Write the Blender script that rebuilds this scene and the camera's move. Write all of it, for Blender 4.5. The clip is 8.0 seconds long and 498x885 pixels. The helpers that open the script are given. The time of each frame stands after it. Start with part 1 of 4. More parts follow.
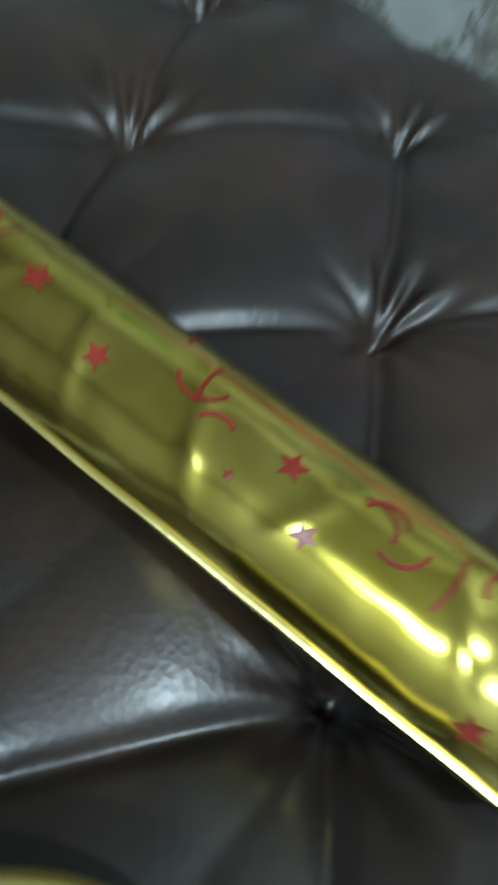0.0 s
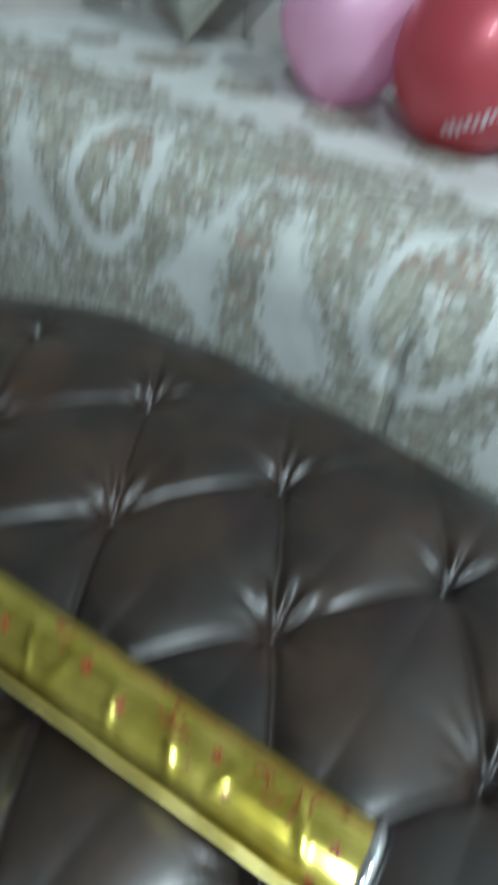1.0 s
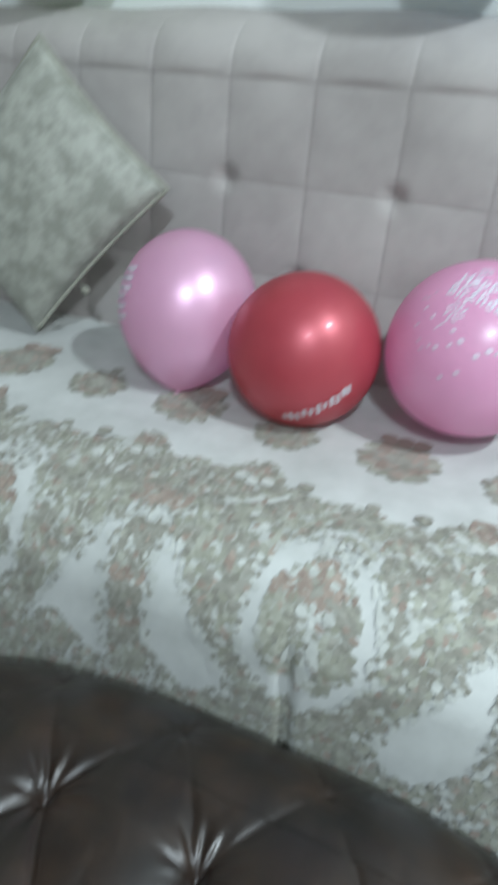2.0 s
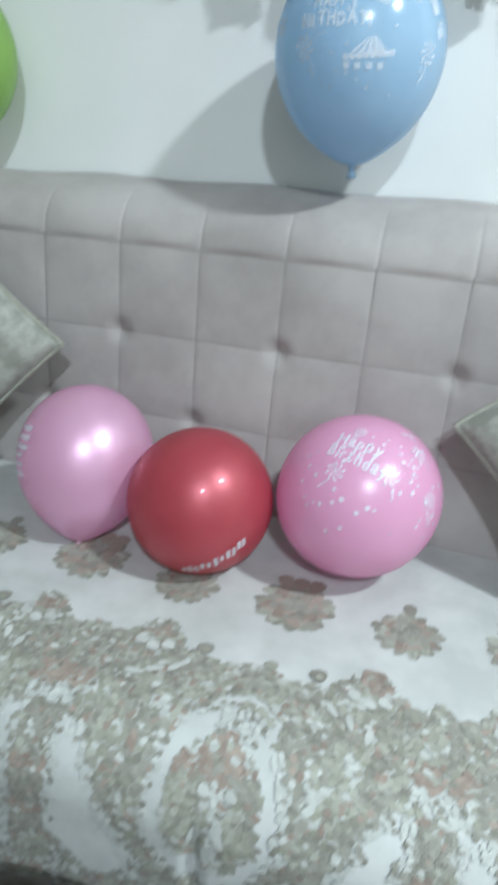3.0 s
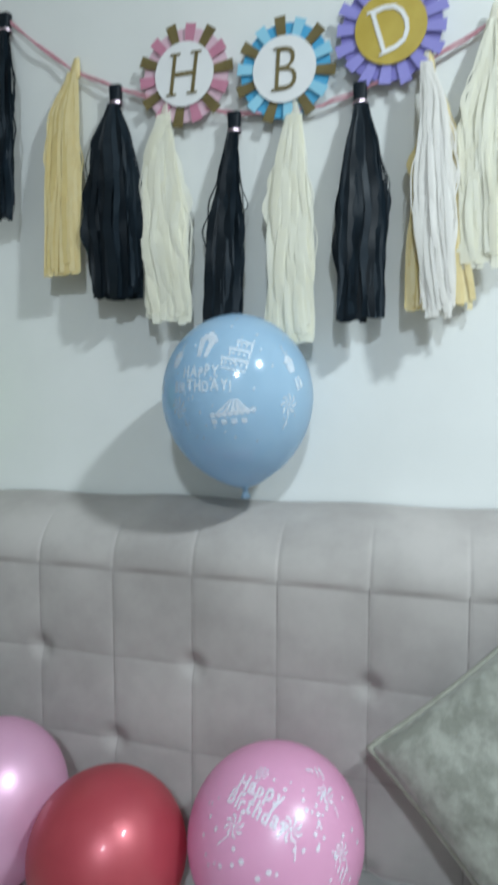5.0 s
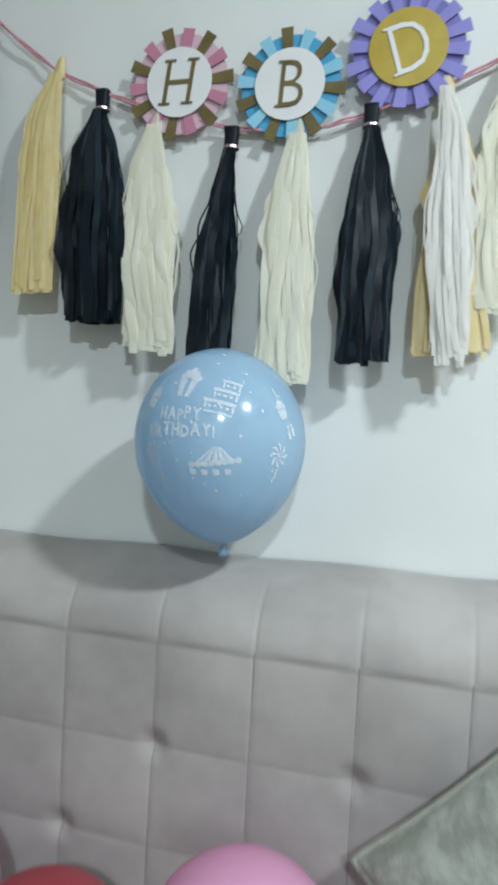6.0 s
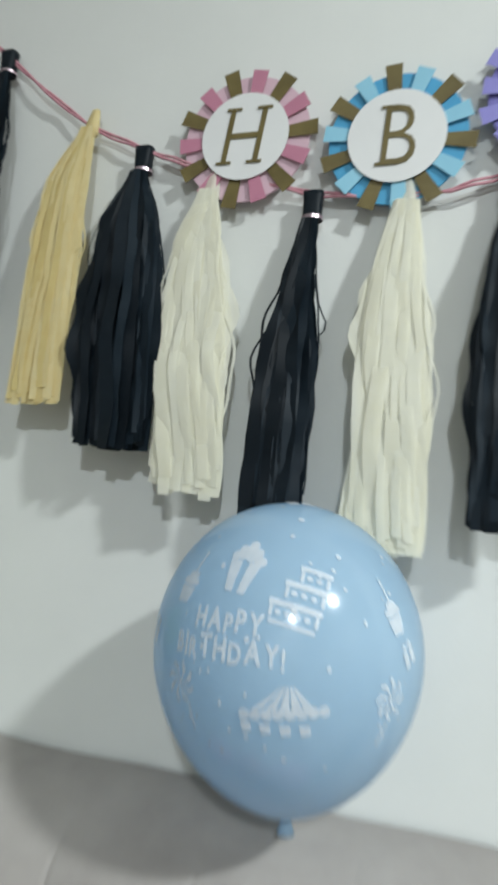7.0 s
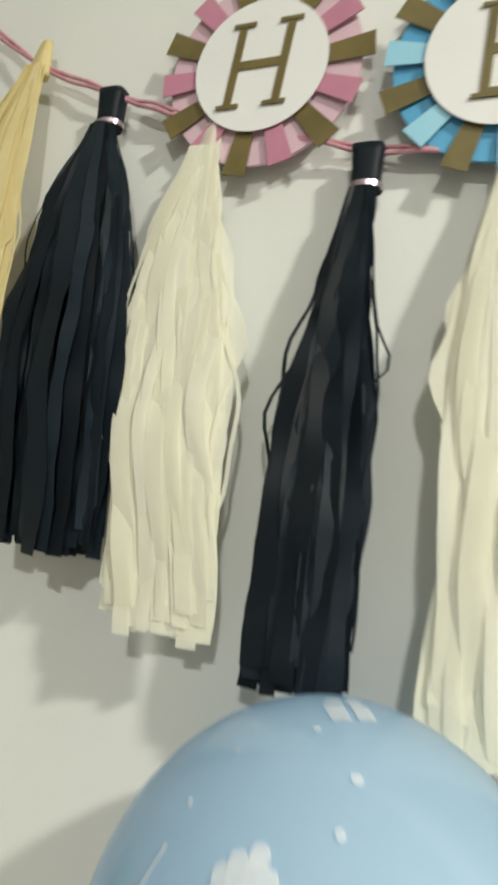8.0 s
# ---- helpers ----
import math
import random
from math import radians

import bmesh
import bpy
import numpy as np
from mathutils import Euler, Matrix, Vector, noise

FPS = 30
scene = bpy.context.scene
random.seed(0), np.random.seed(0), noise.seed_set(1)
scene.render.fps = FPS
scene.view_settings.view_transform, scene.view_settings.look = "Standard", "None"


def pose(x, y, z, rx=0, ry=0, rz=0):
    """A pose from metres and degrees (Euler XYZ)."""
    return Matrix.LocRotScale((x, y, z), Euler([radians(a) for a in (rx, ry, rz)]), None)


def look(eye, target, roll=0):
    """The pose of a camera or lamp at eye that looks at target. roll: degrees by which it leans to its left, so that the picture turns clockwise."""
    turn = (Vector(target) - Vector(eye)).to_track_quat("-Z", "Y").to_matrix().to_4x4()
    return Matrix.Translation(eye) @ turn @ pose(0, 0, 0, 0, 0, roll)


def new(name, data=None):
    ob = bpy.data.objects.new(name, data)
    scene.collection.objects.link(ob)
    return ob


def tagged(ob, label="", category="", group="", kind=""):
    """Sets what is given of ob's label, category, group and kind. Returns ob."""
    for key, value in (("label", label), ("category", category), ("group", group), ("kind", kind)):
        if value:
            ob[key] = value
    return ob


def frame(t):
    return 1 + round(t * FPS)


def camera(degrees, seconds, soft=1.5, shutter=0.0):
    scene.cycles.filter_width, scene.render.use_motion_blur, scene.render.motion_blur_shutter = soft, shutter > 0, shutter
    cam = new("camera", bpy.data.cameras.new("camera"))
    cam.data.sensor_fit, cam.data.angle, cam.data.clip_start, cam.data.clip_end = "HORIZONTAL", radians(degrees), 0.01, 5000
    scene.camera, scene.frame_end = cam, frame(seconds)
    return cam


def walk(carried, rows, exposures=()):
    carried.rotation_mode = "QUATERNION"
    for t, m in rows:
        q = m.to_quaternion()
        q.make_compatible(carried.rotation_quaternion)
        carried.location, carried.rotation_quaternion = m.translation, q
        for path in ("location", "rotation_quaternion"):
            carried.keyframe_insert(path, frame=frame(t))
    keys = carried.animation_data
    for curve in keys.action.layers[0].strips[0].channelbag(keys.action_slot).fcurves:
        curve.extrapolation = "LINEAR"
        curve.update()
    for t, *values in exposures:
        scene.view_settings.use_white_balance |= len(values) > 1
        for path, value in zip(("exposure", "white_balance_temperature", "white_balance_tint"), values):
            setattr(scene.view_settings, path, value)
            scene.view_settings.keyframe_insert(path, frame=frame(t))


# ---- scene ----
cam = camera(42.0, 8.0, soft=3.5, shutter=0.8)
PATH = [
    (0, (0.598, -1.069, 0.546), (0.055, -0.057, -1.091), 18.0),
    (0.2, (0.61, -1.086, 0.572), (-0.003, 0.024, -0.975), 16.7),
    (0.5, (0.617, -1.11, 0.625), (-0.089, 0.074, -0.825), 13.1),
    (0.8, (0.626, -1.109, 0.676), (-0.085, 0.112, -0.739), 11.3),
    (1, (0.623, -1.118, 0.715), (-0.128, 0.23, -0.557), 11.3),
    (1.5, (0.594, -1.063, 0.845), (-0.145, 0.422, -0.272), 6.9),
    (1.7, (0.585, -1.046, 0.86), (-0.128, 0.509, -0.177), 5.9),
    (2.8, (0.583, -1.031, 0.983), (0.135, 0.771, 0.241), 5.1),
    (3, (0.596, -1.02, 1.0), (0.145, 0.792, 0.283), 5.1),
    (3.5, (0.634, -0.991, 1.031), (0.208, 0.891, 0.505), 3.6),
    (4, (0.672, -0.97, 1.088), (0.22, 0.95, 0.756), 2.4),
    (4.5, (0.704, -0.962, 1.142), (0.199, 0.953, 0.868), 3.0),
    (5, (0.733, -0.96, 1.172), (0.166, 0.953, 1.027), 0.1),
    (5.2, (0.737, -0.961, 1.186), (0.169, 0.954, 1.076), 0.3),
    (6.3, (0.665, -0.794, 1.215), (0.172, 1.144, 1.186), 4.2),
    (6.5, (0.644, -0.743, 1.252), (0.036, 1.161, 1.315), 3.8),
    (7, (0.585, -0.613, 1.28), (-0.044, 1.277, 1.46), 5.4),
    (7.5, (0.544, -0.467, 1.320), (-0.115, 1.406, 1.561), 4.8),
    (8, (0.515, -0.392, 1.361), (-0.197, 1.467, 1.552), 6.1),
]
EXPOSURES = [(0.0, -0.45, 5900, 2), (0.5, -0.16, 6000, 2), (1.0, -0.20, 6250, 6), (1.5, -0.18, 6400, 9), (3.0, -0.16, 6450, 11), (3.5, -0.22, 6500, 12), (5.0, -0.46, 6500, 10), (6.5, -0.50, 6800, 11), (7.5, -0.30, 7700, 13), (8.0, -0.22, 8400, 13)]
walk(cam, [(t, look(eye, target, roll)) for t, eye, target, roll in PATH], EXPOSURES)

# ---- light ----
world = bpy.data.worlds.new("world")
scene.world = world
world.use_nodes = True
world.node_tree.nodes["Background"].inputs[0].default_value = (0.75, 0.85, 1.0, 1)
world.node_tree.nodes["Background"].inputs[1].default_value = 0.05


def ceiling_light(name, place, watts, size, colour):
    data = bpy.data.lights.new(name, "AREA")
    data.shape, data.size, data.energy, data.color = "DISK", size, watts, colour
    ob = new(name, data)
    ob.matrix_world = pose(*place)
    return ob


ceiling_light("lamp_near_sofa", (1.95, -1.10, 2.60), 75, 0.17, (0.86, 1.0, 1.07))
ceiling_light("lamp_mid_room", (1.26, -2.80, 2.60), 90, 0.18, (0.83, 0.99, 1.11))


# ---- materials ----
def material(name):
    m = bpy.data.materials.new(name)
    m.use_nodes = True
    t = m.node_tree
    return m, t, t.nodes["Principled BSDF"]


def add(t, kind, **inputs):
    n = t.nodes.new(kind)
    for key, value in inputs.items():
        n.inputs[key.replace("_", " ")].default_value = value
    return n


def rough_noise(t, scale, detail=6.0, coords="Object", rough=0.6):
    tc = t.nodes.new("ShaderNodeTexCoord")
    n = add(t, "ShaderNodeTexNoise", Scale=scale, Detail=detail, Roughness=rough)
    t.links.new(tc.outputs[coords], n.inputs["Vector"])
    return n


def ramp(t, fac, stops):
    r = t.nodes.new("ShaderNodeValToRGB")
    while len(r.color_ramp.elements) < len(stops):
        r.color_ramp.elements.new(0.5)
    for e, (p, c) in zip(r.color_ramp.elements, stops):
        e.position, e.color = p, (*c, 1)
    t.links.new(fac, r.inputs[0])
    return r


def bump(t, bsdf, height, strength, distance):
    b = add(t, "ShaderNodeBump", Strength=strength, Distance=distance)
    t.links.new(height, b.inputs["Height"])
    t.links.new(b.outputs[0], bsdf.inputs["Normal"])
    return b


def mottled(name, c0, c1, scale, rough=0.6, bump_scale=400.0, bump_h=0.0004, bump_s=0.4, sheen=0.0, metal=0.0, spec=0.5, sub=0.0, lo=0.35, hi=0.65):
    """A surface whose colour drifts between two tones, with fine relief."""
    m, t, p = material(name)
    n = rough_noise(t, scale)
    r = ramp(t, n.outputs[0], [(lo, c0), (hi, c1)])
    t.links.new(r.outputs[0], p.inputs["Base Color"])
    p.inputs["Roughness"].default_value = rough
    p.inputs["Metallic"].default_value = metal
    p.inputs["Specular IOR Level"].default_value = spec
    p.inputs["Sheen Weight"].default_value = sheen
    p.inputs["Subsurface Weight"].default_value = sub
    f = rough_noise(t, bump_scale, 3.0)
    bump(t, p, f.outputs[0], bump_s, bump_h)
    return m


def island(name, c0, c1, rough=0.7, sheen=0.2, spec=0.3, trans=0.0):
    """Separate strips or stitches, each in its own tone."""
    m, t, p = material(name)
    g = t.nodes.new("ShaderNodeNewGeometry")
    r = ramp(t, g.outputs["Random Per Island"], [(0.0, c0), (1.0, c1)])
    n = rough_noise(t, 90.0)
    mix = add(t, "ShaderNodeMix")
    mix.data_type, mix.blend_type = "RGBA", "OVERLAY"
    mix.inputs[0].default_value = 0.22
    t.links.new(r.outputs[0], mix.inputs[6])
    t.links.new(n.outputs[0], mix.inputs[7])
    t.links.new(mix.outputs[2], p.inputs["Base Color"])
    p.inputs["Roughness"].default_value = rough
    p.inputs["Sheen Weight"].default_value = sheen
    p.inputs["Specular IOR Level"].default_value = spec
    if trans > 0:
        tl = t.nodes.new("ShaderNodeBsdfTranslucent")
        mixer = t.nodes.new("ShaderNodeMixShader")
        mixer.inputs[0].default_value = trans
        t.links.new(mix.outputs[2], tl.inputs[0])
        t.links.new(p.outputs[0], mixer.inputs[1])
        t.links.new(tl.outputs[0], mixer.inputs[2])
        t.links.new(mixer.outputs[0], t.nodes["Material Output"].inputs[0])
    return m


def leather_material():
    m, t, p = material("brown_leather")
    n = rough_noise(t, 13.0, 9.0)
    r = ramp(t, n.outputs[0], [(0.34, (0.006, 0.0045, 0.004)), (0.5, (0.014, 0.0085, 0.006)), (0.68, (0.030, 0.016, 0.0095))])
    t.links.new(r.outputs[0], p.inputs["Base Color"])
    p.inputs["Specular IOR Level"].default_value = 0.62
    wear = rough_noise(t, 30.0, 5.0)
    rr = ramp(t, wear.outputs[0], [(0.3, (0.32, 0.32, 0.32)), (0.7, (0.44, 0.44, 0.44))])
    t.links.new(rr.outputs[0], p.inputs["Roughness"])
    tc = t.nodes.new("ShaderNodeTexCoord")
    v = add(t, "ShaderNodeTexVoronoi", Scale=420.0)
    t.links.new(tc.outputs["Object"], v.inputs["Vector"])
    wr = rough_noise(t, 55.0, 4.0)
    mx = t.nodes.new("ShaderNodeMath")
    mx.operation = "MULTIPLY_ADD"
    mx.inputs[1].default_value = 0.25
    t.links.new(v.outputs["Distance"], mx.inputs[0])
    t.links.new(wr.outputs[0], mx.inputs[2])
    bump(t, p, mx.outputs[0], 0.22, 0.0010)
    return m


def foil_material():
    m, t, p = material("gold_foil")
    n = rough_noise(t, 26.0, 3.0)
    r = ramp(t, n.outputs[0], [(0.3, (0.44, 0.36, 0.05)), (0.7, (0.80, 0.68, 0.18))])
    t.links.new(r.outputs[0], p.inputs["Base Color"])
    p.inputs["Metallic"].default_value = 1.0
    p.inputs["Roughness"].default_value = 0.20
    w = rough_noise(t, 34.0, 2.0)
    bump(t, p, w.outputs[0], 0.25, 0.004)
    return m


def balloon_material(name, colour, deep, trans=0.38, rough=0.15, spec=0.7, sheen=0.0):
    m, t, p = material(name)
    n = rough_noise(t, 14.0, 3.0)
    r = ramp(t, n.outputs[0], [(0.3, deep), (0.7, colour)])
    t.links.new(r.outputs[0], p.inputs["Base Color"])
    p.inputs["Roughness"].default_value = rough
    p.inputs["Specular IOR Level"].default_value = spec
    p.inputs["Metallic"].default_value = sheen
    p.inputs["Coat Weight"].default_value = 0.22
    p.inputs["Coat Roughness"].default_value = 0.06
    tl = t.nodes.new("ShaderNodeBsdfTranslucent")
    mixer = t.nodes.new("ShaderNodeMixShader")
    mixer.inputs[0].default_value = trans
    t.links.new(r.outputs[0], tl.inputs[0])
    t.links.new(p.outputs[0], mixer.inputs[1])
    t.links.new(tl.outputs[0], mixer.inputs[2])
    t.links.new(mixer.outputs[0], t.nodes["Material Output"].inputs[0])
    return m


LEATHER = leather_material()
FOIL = foil_material()
SILVER = mottled("silver_rim", (0.7, 0.72, 0.75), (0.82, 0.84, 0.86), 60, 0.2, metal=1.0, bump_h=0.0002)
BLACK_RIM = mottled("black_plastic", (0.01, 0.01, 0.012), (0.02, 0.02, 0.022), 40, 0.4)
RED_INK = mottled("red_ink", (0.15, 0.012, 0.007), (0.24, 0.024, 0.012), 150, 0.35, bump_h=0.0001)
GOLD_METAL = mottled("gold_metal", (0.78, 0.64, 0.20), (0.92, 0.80, 0.34), 50, 0.38, metal=1.0, bump_h=0.0003)
GREY_VELVET = mottled("grey_velvet", (0.318, 0.293, 0.278), (0.428, 0.398, 0.378), 6.0, 0.75, 700, 0.0006, 0.5, sheen=0.08, spec=0.2)
SEAM_SHADE = mottled("seam_groove_shade", (0.26, 0.238, 0.226), (0.33, 0.305, 0.290), 60, 0.85, 300)
COVER = mottled("cream_damask", (0.42, 0.432, 0.41), (0.515, 0.528, 0.505), 14.0, 0.6, 900, 0.0006, 0.6, sheen=0.15, spec=0.35)
THREAD_TAUPE = island("taupe_thread", (0.19, 0.182, 0.15), (0.29, 0.285, 0.245))
THREAD_OLIVE = island("olive_thread", (0.225, 0.225, 0.175), (0.35, 0.355, 0.30))
THREAD_WHITE = island("white_thread", (0.38, 0.39, 0.36), (0.48, 0.495, 0.46))
THREAD_GROUND = mottled("figured_ground", (0.24, 0.24, 0.20), (0.40, 0.41, 0.37), 55.0, 0.7, 600, 0.0008, 0.6, lo=0.4, hi=0.6)
THREAD_ROSE = island("rose_thread", (0.22, 0.17, 0.14), (0.33, 0.27, 0.225))
CUSHION_CLOTH = mottled("mottled_damask", (0.225, 0.23, 0.195), (0.345, 0.35, 0.305), 38.0, 0.6, 95, 0.003, 0.5, sheen=0.15, lo=0.40, hi=0.60)
CUSHION_CORD = mottled("cream_cord", (0.24, 0.24, 0.195), (0.31, 0.31, 0.26), 120, 0.7, 600)
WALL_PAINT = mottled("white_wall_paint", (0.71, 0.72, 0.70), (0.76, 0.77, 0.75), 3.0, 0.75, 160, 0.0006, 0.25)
UNSEEN_WALL_PAINT = mottled("unseen_wall_dark_beige", (0.36, 0.35, 0.325), (0.42, 0.405, 0.38), 3.0, 0.75, 160, 0.0006, 0.25)
CEILING_PAINT = mottled("ceiling_paint", (0.74, 0.74, 0.72), (0.79, 0.79, 0.77), 2.0, 0.85, 90, 0.0005, 0.2)
UNSEEN_FLOOR = mottled("unseen_floor_dark_beige", (0.22, 0.20, 0.17), (0.30, 0.27, 0.23), 4.0, 0.35, 60, 0.0003, 0.2)
DARK_WOOD = mottled("dark_wood", (0.03, 0.018, 0.012), (0.06, 0.035, 0.022), 20, 0.45)
BLUE_LATEX = balloon_material("blue_latex", (0.48, 0.68, 0.84), (0.45, 0.65, 0.82), 0.45)
PINK_PEARL = balloon_material("pink_pearl_latex", (0.90, 0.55, 0.74), (0.87, 0.51, 0.71), rough=0.36, spec=1.0, sheen=0.34)
PINK_LATEX = balloon_material("pink_latex", (0.89, 0.48, 0.69), (0.86, 0.45, 0.66), 0.42, rough=0.3, spec=1.0)
RED_PEARL = balloon_material("red_pearl_latex", (0.63, 0.098, 0.128), (0.57, 0.082, 0.11), rough=0.40, spec=1.0, sheen=0.30)
GREEN_LATEX = balloon_material("green_latex", (0.36, 0.62, 0.14), (0.30, 0.55, 0.11))
WHITE_PRINT = mottled("white_print", (0.66, 0.72, 0.78), (0.78, 0.82, 0.86), 80, 0.5, bump_h=0.0001)
WHITE_PRINT.node_tree.nodes["Principled BSDF"].inputs["Alpha"].default_value = 0.64
BLACK_PAPER = island("black_tissue", (0.0024, 0.0056, 0.0092), (0.0100, 0.0190, 0.0280), 0.5, 0.02, 0.22)
CREAM_PAPER = island("cream_tissue", (0.92, 0.90, 0.78), (0.95, 0.94, 0.85), 0.6, 0.1, 0.3, 0.46)
WHITE_PAPER = island("white_tissue", (0.88, 0.86, 0.82), (0.92, 0.90, 0.87), 0.6, 0.1, 0.3, 0.42)
GOLD_PAPER = island("pale_gold_tissue", (0.76, 0.61, 0.27), (0.91, 0.79, 0.48), 0.45, 0.1, 0.4, 0.25)
PINK_STRING = mottled("pink_ribbon", (0.52, 0.22, 0.27), (0.66, 0.33, 0.38), 200, 0.6)
CARD_WHITE = mottled("white_card", (0.74, 0.74, 0.74), (0.78, 0.78, 0.78), 12, 0.6)
CARD_PALE_PINK = mottled("pale_pink_card", (0.64, 0.42, 0.50), (0.69, 0.48, 0.55), 12, 0.6)
CARD_PINK = mottled("rose_card", (0.50, 0.19, 0.28), (0.56, 0.23, 0.32), 12, 0.6)
CARD_BLUE = mottled("blue_card", (0.05, 0.32, 0.56), (0.07, 0.37, 0.61), 12, 0.6)
CARD_LIGHT_BLUE = mottled("light_blue_card", (0.24, 0.54, 0.70), (0.29, 0.59, 0.74), 12, 0.6)
CARD_VIOLET = mottled("violet_card", (0.17, 0.15, 0.44), (0.20, 0.18, 0.50), 12, 0.6)
CARD_LILAC = mottled("lilac_card", (0.24, 0.22, 0.56), (0.28, 0.26, 0.62), 12, 0.6)
CARD_GOLD = mottled("dull_gold_card", (0.125, 0.095, 0.034), (0.175, 0.135, 0.05), 30, 0.42)
CARD_YELLOW = mottled("gold_card", (0.42, 0.30, 0.035), (0.50, 0.37, 0.06), 20, 0.4)


# ---- building helpers ----
def mesh_object(name, bm, mat, parent=None, label="", smooth=True):
    bm.normal_update()
    me = bpy.data.meshes.new(name)
    bm.to_mesh(me)
    bm.free()
    me.materials.append(mat)
    if smooth:
        me.polygons.foreach_set("use_smooth", [True] * len(me.polygons))
    ob = new(name, me)
    if parent:
        ob.parent = parent
    if label:
        ob["label"] = label
    return ob


def part(name, bm, mat, parent, label="", smooth=True):
    return mesh_object(name, bm, mat, parent, label, smooth)


def thing(name, label, category, group="", kind="", at=(0, 0, 0)):
    ob = new(name)
    ob.empty_display_size = 0.05
    ob.location = at
    return tagged(ob, label, category, group, kind)


def box(bm, x0, x1, y0, y1, z0, z1):
    r = bmesh.ops.create_cube(bm, size=1.0)
    for v in r["verts"]:
        v.co = Vector(((x0 + x1) / 2 + v.co.x * (x1 - x0), (y0 + y1) / 2 + v.co.y * (y1 - y0), (z0 + z1) / 2 + v.co.z * (z1 - z0)))
    return r["verts"]


def bevelled_box(x0, x1, y0, y1, z0, z1, width=0.01, segments=3):
    bm = bmesh.new()
    box(bm, x0, x1, y0, y1, z0, z1)
    bmesh.ops.bevel(bm, geom=bm.edges[:], offset=width, segments=segments, profile=0.5, affect="EDGES")
    return bm


def sheet(nu, nv, f, wrap_u=False):
    """A grid of quads over (0..1, 0..1), placed by f."""
    bm = bmesh.new()
    cols = nu if wrap_u else nu + 1
    vs = [[bm.verts.new(f(i / nu, j / nv)) for j in range(nv + 1)] for i in range(cols)]
    for i in range(nu):
        a, b = vs[i], vs[(i + 1) % cols]
        for j in range(nv):
            bm.faces.new((a[j], b[j], b[j + 1], a[j + 1]))
    return bm


def tube_mesh(points, radius, sides=8, closed=False):
    bm = bmesh.new()
    pts = [Vector(p) for p in points]
    n = len(pts)
    rings = []
    for i, p in enumerate(pts):
        d = (pts[(i + 1) % n] - pts[i - 1]) if closed else (pts[min(i + 1, n - 1)] - pts[max(i - 1, 0)])
        d.normalize()
        side = d.cross(Vector((0, 1, 0.02))).normalized()
        up = side.cross(d)
        rings.append([bm.verts.new(p + radius * (math.cos(a) * side + math.sin(a) * up)) for a in (2 * math.pi * k / sides for k in range(sides))])
    for i in range(n if closed else n - 1):
        a, b = rings[i], rings[(i + 1) % n]
        for k in range(sides):
            bm.faces.new((a[k], b[k], b[(k + 1) % sides], a[(k + 1) % sides]))
    if not closed:
        bm.faces.new(rings[0])
        bm.faces.new(rings[-1][::-1])
    return bm


def lathe(profile, sides=48):
    """Turns (radius, height) pairs round z."""
    return sheet(sides, len(profile) - 1, lambda u, v: (
        profile[round(v * (len(profile) - 1))][0] * math.cos(2 * math.pi * u),
        profile[round(v * (len(profile) - 1))][0] * math.sin(2 * math.pi * u),
        profile[round(v * (len(profile) - 1))][1]), wrap_u=True)


def text_bmesh(body, size, shear=0.0, spacing=1.0, bold=0.0):
    """Flat letters of the built-in font, centred."""
    cu = bpy.data.curves.new("letters", "FONT")
    cu.body, cu.size, cu.shear, cu.align_x, cu.align_y = body, size, shear, "CENTER", "CENTER"
    cu.space_character, cu.resolution_u, cu.offset = spacing, 3, bold
    ob = bpy.data.objects.new("letters", cu)
    scene.collection.objects.link(ob)
    dg = bpy.context.evaluated_depsgraph_get()
    me = ob.evaluated_get(dg).to_mesh()
    bm = bmesh.new()
    bm.from_mesh(me)
    ob.evaluated_get(dg).to_mesh_clear()
    bpy.data.objects.remove(ob)
    bpy.data.curves.remove(cu)
    return bm


# ---- room ----
X0, X1, Y0, CEIL = -1.9, 2.9, -3.6, 2.75


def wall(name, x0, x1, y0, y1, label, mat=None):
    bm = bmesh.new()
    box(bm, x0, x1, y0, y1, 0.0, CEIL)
    tagged(mesh_object(name, bm, mat or UNSEEN_WALL_PAINT, smooth=False), label, "wall", kind="structure")


wall("wall_north", X0, X1, 0.0, 0.12, "white painted plaster wall behind the sofa", WALL_PAINT)
# south, west and east walls are unseen; their dark beige limits the bounced fill
wall("wall_south", X0, X1, Y0 - 0.12, Y0, "unseen wall, dark beige to limit bounced light")
wall("wall_west", X0 - 0.12, X0, Y0 - 0.12, 0.12, "unseen wall, dark beige to limit bounced light")
wall("wall_east", X1, X1 + 0.12, Y0 - 0.12, 0.12, "unseen wall, dark beige to limit bounced light")
b = bmesh.new()
box(b, X0 - 0.12, X1 + 0.12, Y0 - 0.12, 0.12, CEIL, CEIL + 0.1)
tagged(mesh_object("ceiling", b, CEILING_PAINT, smooth=False), "plain white ceiling", "ceiling", kind="structure")
# unseen floor, covering assumed; its low tone keeps bounced light down
b = bmesh.new()
box(b, X0 - 0.12, X1 + 0.12, Y0 - 0.12, 0.12, -0.1, 0.0)
tagged(mesh_object("floor", b, UNSEEN_FLOOR, smooth=False), "unseen floor, dark beige to limit bounced light", "floor", kind="structure")

# ---- sofa ----
SX0, SX1 = -0.53, 1.70
SEAT = 0.530
COLS, ROWS_Z, STEP = 0.155, 0.917, 0.1235


